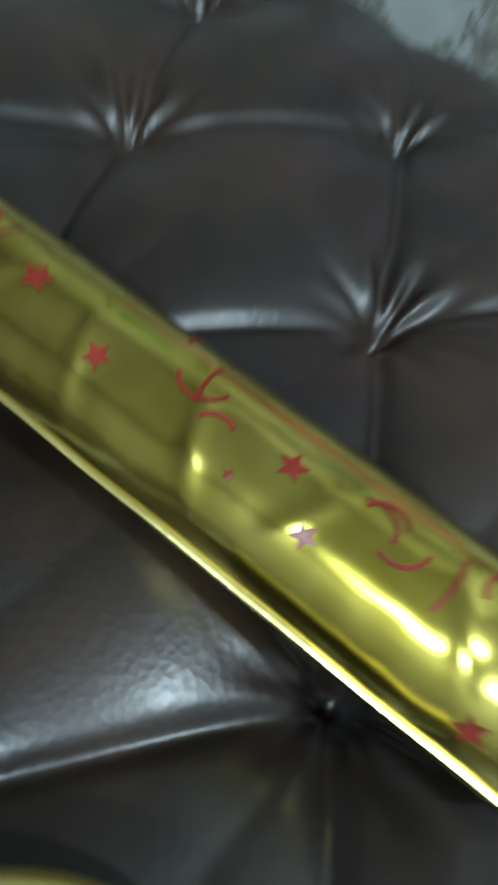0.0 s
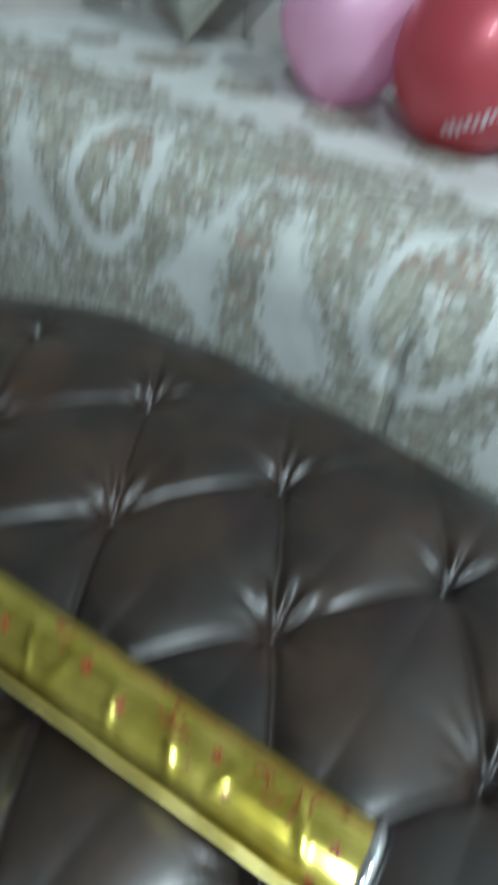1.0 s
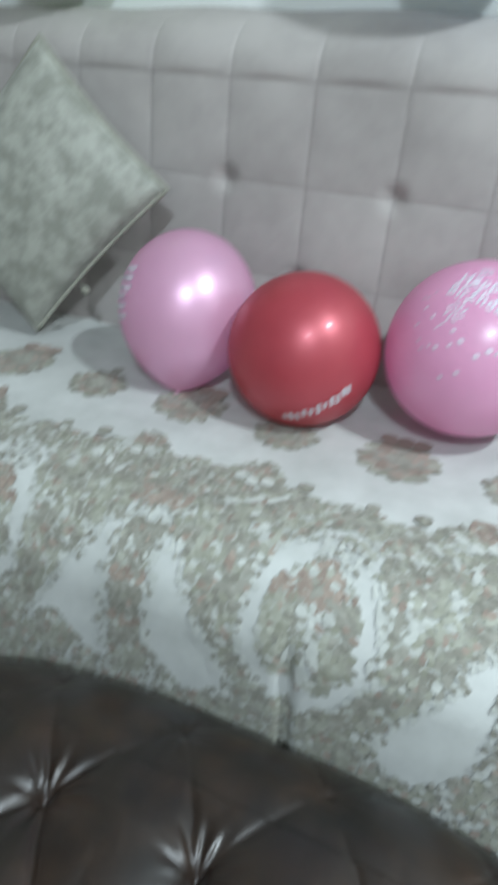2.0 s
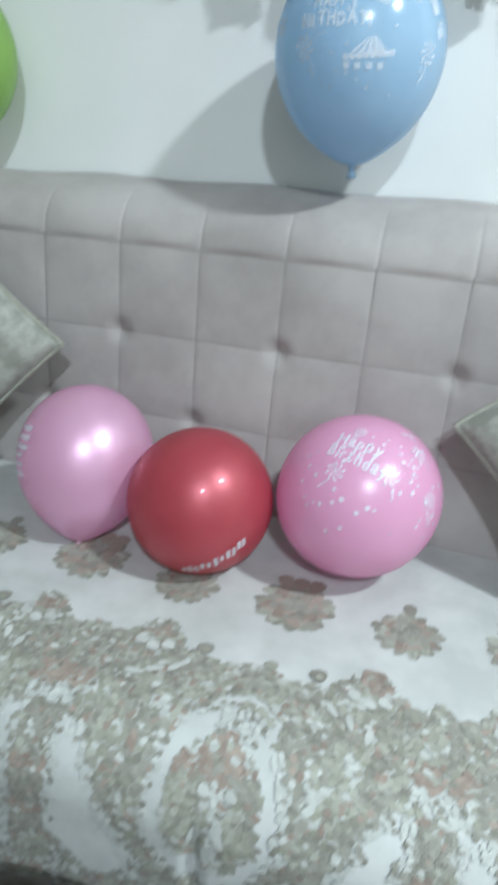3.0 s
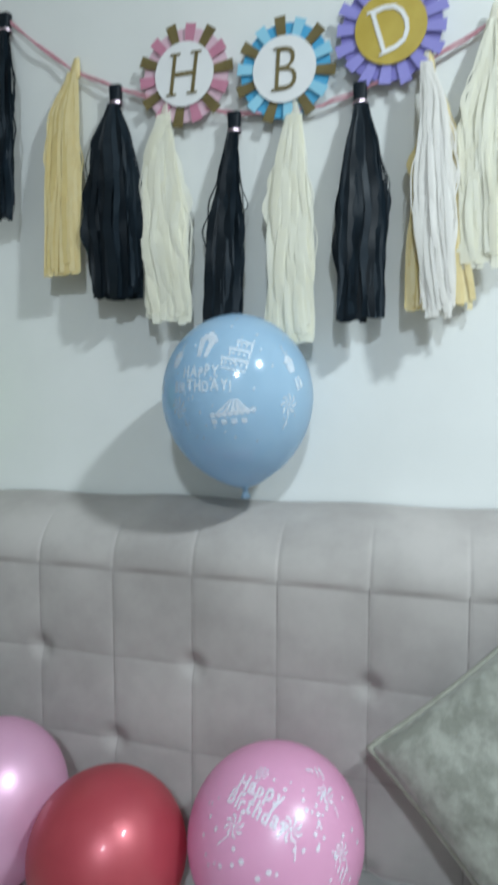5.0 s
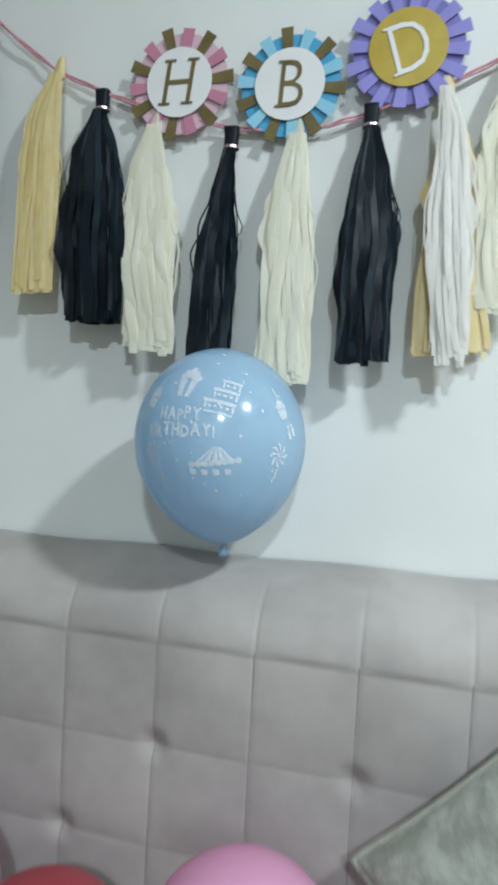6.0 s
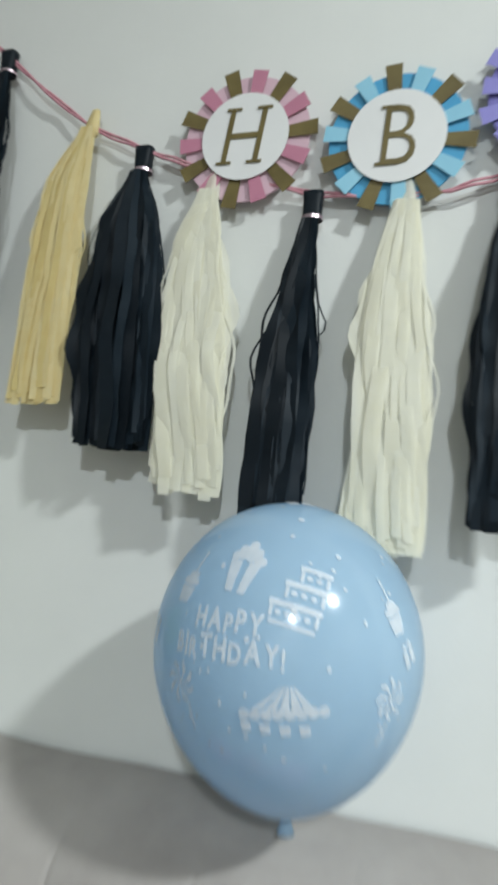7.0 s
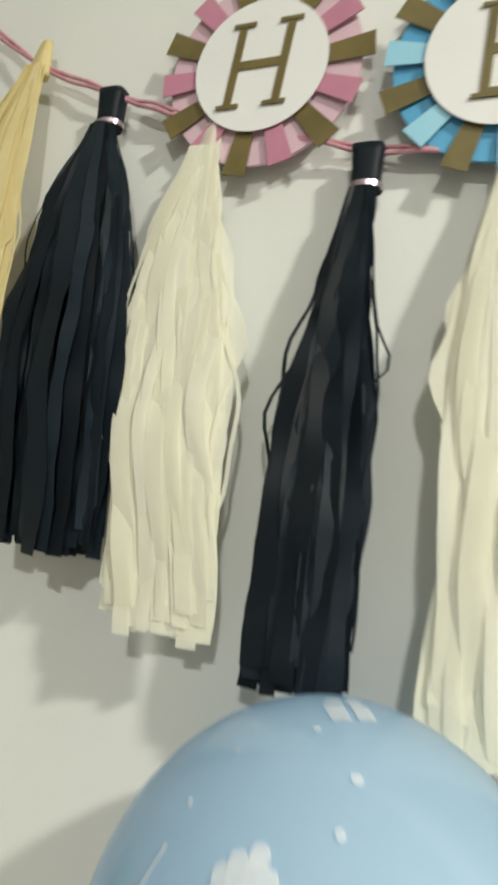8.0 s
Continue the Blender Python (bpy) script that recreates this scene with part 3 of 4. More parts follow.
b = bmesh.new()
b.faces.new([b.verts.new(T_END + T_DIR * -0.002 + TR * 0.9 * (math.cos(2 * math.pi * k / 40) * T_UP + math.sin(2 * math.pi * k / 40) * T_SIDE)) for k in range(40)])
part("end_disc", b, BLACK_RIM, popper)


def star_on_tube(s, ang, size, turn):
    b = bmesh.new()
    n = 10
    ring = []
    for k in range(n):
        r = size if k % 2 == 0 else size * 0.45
        q = turn + 2 * math.pi * k / n
        ring.append(b.verts.new(tube_point(s + r * math.cos(q), ang + r * math.sin(q) / TR, TR + 0.0002)))
    mid = b.verts.new(tube_point(s, ang, TR + 0.0003))
    for k in range(n):
        b.faces.new((ring[k], ring[(k + 1) % n], mid))
    part("star", b, RED_INK, popper, "printed red star")


def stroke_on_tube(s, ang, length, turn, curl, width=0.0011):
    b = bmesh.new()
    pts = []
    x, y, d = s, ang * TR, turn
    for k in range(12):
        pts.append((x, y, d))
        x, y, d = x + length / 11 * math.cos(d), y + length / 11 * math.sin(d), d + curl / 11
    row = [[b.verts.new(tube_point(px - sg * width * math.sin(pd), (py + sg * width * math.cos(pd)) / TR, TR + 0.0002)) for sg in (-1, 1)] for px, py, pd in pts]
    for a, c in zip(row, row[1:]):
        b.faces.new((a[0], c[0], c[1], a[1]))
    part("printed_stroke", b, RED_INK, popper, "red printed flourish")


for s, ang, size, turn in ((0.074, 0.35, 0.0042, 0.2), (0.064, -0.12, 0.0036, 0.7), (0.121, 0.05, 0.0042, 0.4), (0.145, 0.35, 0.0052, 0.1), (0.083, -0.1, 0.0018, 0.3),
                           (0.168, 0.75, 0.004, 0.9), (0.016, 0.1, 0.0045, 0.3), (0.020, -0.6, 0.0042, 1.0), (0.018, 0.85, 0.003, 0.5), (0.19, 0.1, 0.004, 0.5), (0.23, 0.4, 0.004, 0.2)):
    star_on_tube(s, ang - 0.45, size * 0.85, turn)
for s, ang, length, turn, curl in ((0.098, 0.25, 0.012, 1.2, 0.5), (0.094, 0.55, 0.016, -1.4, 2.6), (0.088, 0.25, 0.009, 0.6, -2.0), (0.058, 0.45, 0.012, 1.9, 2.4), (0.050, 0.30, 0.012, 1.5, -2.2),
                                   (0.043, 0.42, 0.012, -1.5, 2.0), (0.037, 0.62, 0.013, -1.7, 0.4), (0.031, 0.40, 0.010, 1.2, 1.4), (0.110, 0.85, 0.009, 1.3, 0.5), (0.16, 0.30, 0.01, 1.2, 1.0)):
    stroke_on_tube(s, ang - 0.42, length, turn, curl, 0.0005)

# ---- gold perforated lid ----
lid = thing("round_lid", "shiny gold round metal lid with a ring of small holes", "lid", at=(0.630, -1.118, OTOP - 0.006))
part("plate", lathe([(0.0, 0.004), (0.046, 0.004), (0.0475, 0.0022), (0.053, 0.0022), (0.0545, 0.0065), (0.0575, 0.0072), (0.060, 0.005), (0.060, 0.0), (0.0, 0.0)], 72), GOLD_METAL, lid, "gold plate with raised rim")
for k in range(22):
    q = 2 * math.pi * k / 22
    b = lathe([(0.0, 0.0046), (0.0016, 0.0046), (0.0016, 0.003)], 14)
    bmesh.ops.translate(b, verts=b.verts, vec=(0.041 * math.cos(q), 0.041 * math.sin(q), 0.0))
    part("hole", b, CARD_GOLD, lid, "small dark hole")


lid.rotation_euler = (radians(9), radians(3), 0)
lid.location.z += 0.003
lid.location.x -= 0.008
lid.scale = (0.90, 0.90, 0.90)


# ---- balloons ----
class Balloon:
    """A latex balloon: a round body that narrows to a knotted neck along its own -z."""

    def __init__(self, label, mat, centre, radius, tall, knot_dir, turn=0.0, group="party balloons"):
        self.r, self.tall = radius, tall
        self.crown = 1.0 + 0.4 * (tall - 1.0)
        z = -Vector(knot_dir).normalized()
        x = Vector((1, 0, 0)).cross(z).cross(z) * -1
        x.normalize()
        self.m = Matrix.Translation(centre) @ Matrix((x, z.cross(x), z)).transposed().to_4x4() @ pose(0, 0, 0, 0, 0, turn)
        self.ob = thing("balloon", label, "balloon", group)
        prof = []
        for k in range(41):
            f = math.pi * k / 40
            prof.append((max(0.0, self.profile(f)[0]), self.profile(f)[1]))
        part("body", lathe(prof, 64), mat, self.ob)
        zb = prof[-1][1]
        nk = radius * 0.046
        part("knot", lathe([(0.0, zb + 0.004), (nk * 0.8, zb + 0.004), (nk, zb - nk * 0.5), (nk * 0.7, zb - nk), (nk * 1.1, zb - nk * 2.2), (nk * 1.5, zb - nk * 3.2), (nk * 0.9, zb - nk * 3.0), (0, zb - nk * 2.4)], 20), mat, self.ob)
        self.ob.matrix_world = self.m

    def profile(self, f):
        """(radius, height) at the angle f from the crown."""
        s = math.sin(f)
        low = max(0.0, -math.cos(f))
        r = self.r * s * (1 - 0.03 * low ** 2)
        z = self.r * math.cos(f) * (1.0 + 0.72 * (self.tall - 1.0) * low ** 0.6 + 0.28 * (self.tall - 1.0) * low ** 20.0) if f > math.pi / 2 else self.r * self.crown * math.cos(f)
        return r, z

    def surface(self, lon, lat, lift):
        """A place on the skin in the balloon's own frame; lon, lat in radians, lon 0 faces -y."""
        r, z = self.profile(math.pi / 2 - lat)
        return Vector(((r + lift) * math.sin(lon), -(r + lift) * math.cos(lon), z + lift * math.sin(lat)))

    def local(self, direction):
        return (self.m.to_3x3().inverted() @ Vector(direction)).normalized()

    def lay(self, d, x, y, turn=0.0):
        """A place on the skin x, y metres off the spot that faces d (own frame), y running upwards in the room."""
        up = self.m.to_3x3().inverted() @ Vector((0, 0, 1))
        north = (up - d * up.dot(d)).normalized()
        east = north.cross(d)
        ct, st = math.cos(turn), math.sin(turn)
        v = (d + east * ((x * ct - y * st) / self.r) + north * ((x * st + y * ct) / self.r)).normalized()
        return self.surface(math.atan2(v.x, -v.y), math.asin(max(-1, min(1, v.z))), 0.0008)

    def print_bmesh(self, name, b, where, turn, label):
        d = self.local(where)
        bmesh.ops.triangulate(b, faces=b.faces[:])
        for v in b.verts:
            v.co = self.lay(d, v.co.x, v.co.y, turn)
        part(name, b, WHITE_PRINT, self.ob, label, smooth=False)

    def words(self, body, size, where, turn=0.0, jump=0.0, bold=0.042):
        """Lettering with an uneven baseline."""
        whole = bmesh.new()
        pen = 0.0
        for k, letter in enumerate(body):
            b = text_bmesh(letter, size * (1.0 + 0.10 * math.sin(2.3 * k)), 0.0, 1.0, size * bold)
            xs = [v.co.x for v in b.verts]
            lo, wide = min(xs), max(xs) - min(xs)
            for v in b.verts:
                v.co = Vector(((v.co.x - lo) * 0.80 + pen, v.co.y + jump * math.sin(2.1 * k + 0.8), 0))
            pen += 0.80 * wide + 0.085 * size
            me = bpy.data.meshes.new("letters")
            b.to_mesh(me)
            b.free()
            whole.from_mesh(me)
            bpy.data.meshes.remove(me)
        bmesh.ops.translate(whole, verts=whole.verts, vec=(-pen / 2, 0, 0))
        self.print_bmesh("printed_word", whole, where, turn, "white printed lettering")

    def polys(self, name, shapes, where, turn=0.0, label="white printed picture"):
        groups = [[q] for q in shapes] if name in ("printed_bar", "printed_stripe") else [shapes]
        for group in groups:
            b = bmesh.new()
            for pts in group:
                b.faces.new([b.verts.new((x, y, 0)) for x, y in pts])
            bmesh.ops.subdivide_edges(b, edges=b.edges[:], cuts=1)
            self.print_bmesh(name, b, where, turn, label)

    def dots(self, where, count, spread_x, spread_y, size, rg):
        d = self.local(where)
        b = bmesh.new()
        for k in range(count):
            x, y, s = rg.uniform(-spread_x, spread_x), rg.uniform(-spread_y, spread_y), size * rg.uniform(0.6, 1.2)
            b.faces.new([b.verts.new(self.lay(d, x + s * math.cos(q), y + s * math.sin(q))) for q in (2 * math.pi * k / 8 for k in range(8))])
        tagged(part("printed_dots", b, WHITE_PRINT, self.ob, "white printed dots", smooth=False), kind="stuff")


def toward(lon, lat):
    return (math.sin(lon) * math.cos(lat), -math.cos(lon) * math.cos(lat), math.sin(lat))


def rect(x0, y0, x1, y1, sk=0.0):
    return [(x0 + sk * y0, y0), (x1 + sk * y0, y0), (x1 + sk * y1, y1), (x0 + sk * y1, y1)]


def blob(cx, cy, rx, ry=None, n=10):
    return [(cx + rx * math.cos(2 * math.pi * k / n), cy + (ry or rx) * math.sin(2 * math.pi * k / n)) for k in range(n)]


def tub(s):
    """A striped tub heaped with popcorn."""
    strips = [[(-.36 * s, -.75 * s), (-.08 * s, -.75 * s), (-.12 * s, .30 * s), (-.58 * s, .30 * s)], [(.10 * s, -.75 * s), (.36 * s, -.75 * s), (.58 * s, .30 * s), (.14 * s, .30 * s)]]
    return strips + [blob(x * s, y * s, .19 * s) for x, y in ((-.45, .46), (-.20, .52), (.08, .50), (.36, .48), (-.28, .72), (.02, .78), (.28, .70), (.0, .95), (.52, .42))]


def cake(s):
    """Three stepped tiers with icing lines."""
    out = []
    for x0, x1, y0 in ((-1.0, .75, -.75), (-.62, .80, -.10), (-.25, .85, .50)):
        out += [rect(x0 * s, (y0 + .36) * s, x1 * s, (y0 + .54) * s), rect((x0 + .06) * s, y0 * s, (x0 + .18) * s, (y0 + .33) * s), rect((x1 - .18) * s, y0 * s, (x1 - .06) * s, (y0 + .33) * s)]
        out += [blob((x0 + .35 + .32 * k) * s, (y0 + .17) * s, .11 * s, .08 * s, 8) for k in range(int((x1 - x0 - .5) / .32) + 1)]
    return out + [rect(-.9 * s, -.95 * s, .65 * s, -.83 * s)]


def tent(s):
    """A striped big top with a scalloped hem."""
    out = [[((-.05 + .09 * k) * s, .72 * s), ((.02 + .09 * k) * s, .74 * s), ((-.62 + .42 * k) * s, .05 * s), ((-.95 + .42 * k) * s, .0 * s)] for k in range(5)]
    out += [blob((-1.2 + .36 * k) * s, (-.18 + .03 * k) * s, .2 * s, .17 * s, 9) for k in range(8)]
    return out + [[((-1.35 + .62 * k) * s, -.40 * s), ((-.98 + .62 * k) * s, -.40 * s), ((-.95 + .62 * k) * s, -.66 * s), ((-1.25 + .62 * k) * s, -.72 * s)] for k in range(4)]


def cupcake(s):
    cup = [(-.32 * s, -.9 * s), (.32 * s, -.9 * s), (.48 * s, -.25 * s), (-.48 * s, -.25 * s)]
    return [cup, blob(0, -.02 * s, .58 * s, .2 * s), blob(.02 * s, .24 * s, .36 * s, .16 * s), rect(-.05 * s, .42 * s, .05 * s, 1.1 * s), blob(0, 1.22 * s, .08 * s, .13 * s, 8)]


def pinwheel(s):
    """A swirled lollipop on its stick."""
    out = []
    for k in range(8):
        q = 2 * math.pi * k / 8
        out.append([(r * s * math.cos(q + d), r * s * math.sin(q + d)) for r, d in ((.22, .0), (.75, .25), (1.0, .62), (.92, .78), (.6, .52), (.22, .38))])
    return out + [blob(0, 0, .16 * s, None, 8), [(-.25 * s, -1.05 * s), (-.12 * s, -1.08 * s), (-.72 * s, -2.1 * s), (-.84 * s, -2.05 * s)]]


def parcel(s):
    return [rect(-.6 * s, -.6 * s, -.1 * s, .3 * s), rect(.1 * s, -.6 * s, .6 * s, .3 * s), blob(-.28 * s, .55 * s, .26 * s, .16 * s), blob(.28 * s, .55 * s, .26 * s, .16 * s)]


blue = Balloon("light blue latex birthday balloon taped to the white wall", BLUE_LATEX, (0.464, -0.107, 1.1695), 0.1035, 1.22, (0.06, 0.08, -1.0))
blue.words("HAPPY", 0.0172, toward(-0.17, 0.275), 0.03, 0.0014)
blue.words("BIRTHDAY!", 0.0178, toward(-0.16, 0.115), 0.04, 0.0014)
blue.polys("printed_tub", tub(0.0205), toward(-0.17, 0.60), -0.10)
blue.polys("printed_cake", cake(0.0205), toward(0.31, 0.47), -0.20)
blue.polys("printed_tent", tent(0.0205), toward(0.235, -0.165), 0.06)
blue.polys("printed_cupcake", cupcake(0.0165), toward(-0.62, 0.47), -0.05)
blue.polys("printed_cupcake", cupcake(0.0160), toward(1.04, 0.42), 0.22)
blue.polys("printed_parcel", parcel(0.0110), toward(1.16, 0.16), 0.4)
blue.polys("printed_pinwheel", pinwheel(0.0135), toward(0.97, -0.08), 0.2)
blue.polys("printed_pinwheel", pinwheel(0.0135), toward(-0.50, -0.13), 0.75)
blue.polys("printed_parcel", parcel(0.0130), toward(-0.95, 0.10), -0.3)
blue.polys("printed_parcel", parcel(0.0150), toward(0.20, 1.48), 0.3)
dr = random.Random(8)
blue.dots(toward(0.3, 0.95), 14, 0.08, 0.05, 0.0021, dr)
blue.dots(toward(0.25, 0.10), 46, 0.125, 0.075, 0.0020, dr)

green = Balloon("lime green latex balloon taped to the white wall", GREEN_LATEX, (-0.138, -0.108, 1.150), 0.104, 1.20, (0.0, 0.05, -1.0))
pearl = Balloon("pearly pink latex balloon resting on the sofa cover", PINK_PEARL, (0.175, -0.262, 0.634), 0.094, 1.24, (0.12, -0.42, -0.9))
for lat in (0.42, 0.05):
    pearl.polys("printed_bar", [rect(-.018, -.012 + k * .012, .018 - .004 * k, -.005 + k * .012, .2) for k in range(3)], toward(-0.70, lat), 0.2, "white printed bar")
red = Balloon("glossy dark red latex balloon resting on the sofa cover", RED_PEARL, (0.354, -0.285, 0.616), 0.0960, 1.10, (-0.35, 0.5, -0.75))
pink = Balloon("bright pink latex balloon with white birthday print on the sofa cover", PINK_LATEX, (0.553, -0.240, 0.645), 0.1045, 1.10, (-0.62, 0.35, -0.7))
pink.words("Happy", 0.0235, (-0.03, -0.55, 0.88), -0.20, 0.0010, 0.036)
pink.words("Birthday", 0.0235, (-0.03, -0.70, 0.74), -0.28, 0.0012, 0.036)
for d, sz, turn in (((-0.26, -0.80, 0.60), 0.0125, -0.2), ((0.33, -0.72, 0.62), 0.0135, 0.4), ((-0.07, -0.36, 0.94), 0.0085, 0.2), ((0.60, -0.28, 0.76), 0.0110, 0.4), ((0.80, -0.50, 0.32), 0.011, 0.6)):
    pink.polys("printed_pinwheel", pinwheel(sz), d, turn)
for d in ((0.46, -0.10, 0.88), (0.80, -0.55, 0.15)):
    pink.polys("printed_bar", [rect(-.009 + .003 * k, -.008 + k * .006, .008 - .002 * k, -.0058 + k * .006, .2) for k in range(4)], d, 0.9, "white printed bar")
pink.dots((0.05, -1.0, 0.62), 44, 0.105, 0.080, 0.0030, dr)
pink.dots((0.75, -0.45, 0.50), 22, 0.035, 0.080, 0.0026, dr)
for k in range(11):
    q = -0.60 + 0.11 * k
    red.polys("printed_bar", [rect(-.0026, -.0050 - .0022 * (k % 3), .0020 + .0008 * (k % 2), .0048 + .0022 * (k % 2), .2)], (0.72 + 0.95 * q, -1.0 + 0.25 * q, -0.54 + 0.62 * q), 0.5, "white printed bar")


# ---- garland on the wall ----
STRING = [(-0.20, 1.93), (-0.08, 1.87), (0.023, 1.796), (0.095, 1.735), (0.164, 1.683), (0.237, 1.650), (0.293, 1.628), (0.360, 1.606), (0.427, 1.590), (0.505, 1.578), (0.560, 1.585), (0.614, 1.598), (0.711, 1.628), (0.790, 1.665), (0.90, 1.725), (1.02, 1.80)]


def string_path(dz):
    pts = []
    for (xa, za), (xb, zb) in zip(STRING, STRING[1:]):
        for k in range(6):
            f = k / 6
            pts.append((xa + (xb - xa) * f, -0.013 - 0.002 * math.sin(9 * (xa + f)), za + (zb - za) * f + dz * math.sin(40 * (xa + (xb - xa) * f))))
    return pts


garland = thing("garland_string", "thin pink twisted ribbon string hung along the white wall", "garland string")
part("ribbon", tube_mesh(string_path(0.0022), 0.0017, 6), PINK_STRING, garland)
part("ribbon", tube_mesh(string_path(-0.0022), 0.0015, 6), PINK_STRING, garland)


def spline(pairs, g):
    for (g0, a0), (g1, a1) in zip(pairs, pairs[1:]):
        if g <= g1:
            f = (g - g0) / (g1 - g0)
            f = f * f * (3 - 2 * f) * 0.5 + f * 0.5
            return a0 + (a1 - a0) * f
    return pairs[-1][1]


def tassel(label, mat, top, zb, left, right, seed, strips, wide, curly, head=True, forward=0.0):
    """A tissue tassel folded over the string: a looped head, a tie and a skirt of strips between two side lines."""
    rg = random.Random(seed)
    th = thing("tassel", label, "tassel", "tassels of the garland")
    xt, zt = top
    neck = zt - 0.026
    if head:
        def loop(u, v):
            q = 2 * math.pi * u
            w = 0.0105 * (1 - 0.15 * (1 - v)) * (1 - 0.05 * math.sin(math.pi * v))
            return (xt + w * math.copysign(abs(math.cos(q)) ** 0.5, math.cos(q)), -0.014 + 0.0075 * math.copysign(abs(math.sin(q)) ** 0.6, math.sin(q)), neck + 0.002 + v * 0.027)
        b = sheet(28, 6, loop, wrap_u=True)
        bmesh.ops.holes_fill(b, edges=[e for e in b.edges if e.is_boundary])
        part("head", b, mat, th)
        part("tie", sheet(28, 2, lambda u, v: (xt + 0.0108 * math.cos(2 * math.pi * u), -0.014 + 0.0092 * math.sin(2 * math.pi * u), neck + 0.0005 + 0.0035 * v), wrap_u=True), TIE_FOIL, th, "shiny pink foil tie")
    else:
        def twist_top(u, v):
            q = 2 * math.pi * u + 3.0 * v
            r = 0.0035 + 0.0065 * v ** 0.7 + 0.0008 * math.cos(5 * q)
            return (xt + 0.5 * (left[0] + right[0]) * v + r * math.cos(q), -0.015 + 0.6 * r * math.sin(q), zt - 0.003 - 0.030 * v)
        b = sheet(30, 10, twist_top, wrap_u=True)
        bmesh.ops.holes_fill(b, edges=[e for e in b.edges if e.is_boundary])
        part("twisted_top", b, mat, th, "twisted tissue top")
    gs = (0.0, 0.2, 0.5, 1.0)
    lp, rp = list(zip(gs, left)), list(zip(gs, right))
    verts, faces = [], []
    segs = 30
    for k in range(strips + 4):
        f = (k + 0.5) / strips + rg.uniform(-0.03, 0.03)
        c = 2 * f - 1
        depth = rg.uniform(-1, 1) * math.sqrt(max(0.05, 1 - min(1, c * c)))
        end = zb + rg.choice((0, 0, 0, 1)) * rg.uniform(0, 0.014) + rg.uniform(-0.005, 0.005) * (1 + (wide < 0.007))
        if mat in (CREAM_PAPER, WHITE_PAPER):
            end += rg.uniform(-0.012, 0.016)
        w = wide * rg.uniform(0.6, 1.25)
        ph, amp = rg.uniform(0, 6.28), rg.uniform(0.2, 1.0) * curly * 0.006
        loose = 0.013 * rg.random() if rg.random() < 0.22 and abs(c) > 0.55 else 0.0
        l0, l1 = rg.uniform(0.15, 0.4), rg.uniform(0.45, 0.95)
        if k >= strips:
            # a few thin strips that stand away from the skirt
            f = 0.03 if rg.random() < 0.3 else 0.97
            c, w, depth = 2 * f - 1, rg.uniform(0.0016, 0.0030), 0.2
            loose = rg.uniform(0.003, 0.008)
            end += rg.uniform(0.0, 0.03)
        pale = mat is not BLACK_PAPER
        twist = rg.uniform(-0.5, 0.5) * (0.3 if pale else 1.0)
        depth *= 0.18 if pale else 1.0
        base = len(verts)
        for s in range(segs + 1):
            g = s / segs
            z = neck + (end - neck) * g
            a, b = spline(lp, g), spline(rp, g)
            inset = min(w * 0.5, (b - a) * 0.2)
            x = xt + (a + inset) + (b - a - 2 * inset) * f + amp * math.sin(ph + g * 11) * min(1.0, g * 2)
            if loose and l0 < g < l1:
                x += loose * math.copysign(math.sin(math.pi * (g - l0) / (l1 - l0)) ** 0.8 * (1 + 0.35 * math.sin(9 * math.pi * g + k)), c)
            x += 0.0045 * min(1.0, 3 * g) * noise.noise(Vector((k * (0.12 if pale else 0.37), g * 3.5, seed * 1.7))) + (0.0012 if pale else 0.0022) * noise.noise(Vector((k * 3.1, g * 9.0, seed)))
            grow = min(1.0, g / 0.4)
            hang = 0.028 * min(1.0, 1.5 * g)
            x = 0.62 + (x - 0.62) * (1 - hang / 0.75)
            y = -0.021 + depth * (0.004 + 0.012 * grow) - hang + amp * 0.8 * math.cos(ph + g * 8) - forward
            y = min(y, -0.002)
            t = twist * math.sin(ph + 4 * g) + (0.12 if pale else 0.55) * noise.noise(Vector((k * 17.37 + 0.31 * seed, g * 9.0 + 5.7 * (k % 7), seed * 2.3)))
            y += (0.0006 if pale else 0.0014) * noise.noise(Vector((k * 2.7, g * 17.0, seed)))
            y = min(y, -0.002)
            ww = w * (0.45 + 0.55 * min(1.0, g / 0.25))
            dx, dy = 0.5 * ww * math.cos(t), 0.5 * ww * math.sin(t)
            verts += [(x - dx, y - dy, z), (x + dx, y + dy, z + 0.0015 * twist * (s == segs))]
            if s:
                i = base + 2 * s
                faces.append((i - 2, i - 1, i + 1, i))
    me = bpy.data.meshes.new("fringe")
    me.from_pydata(verts, [], faces)
    me.materials.append(mat)
    me.polygons.foreach_set("use_smooth", [True] * len(me.polygons))
    o = new("fringe", me)
    o.parent = th
    o["label"] = "narrow hanging tissue strips"
    return th


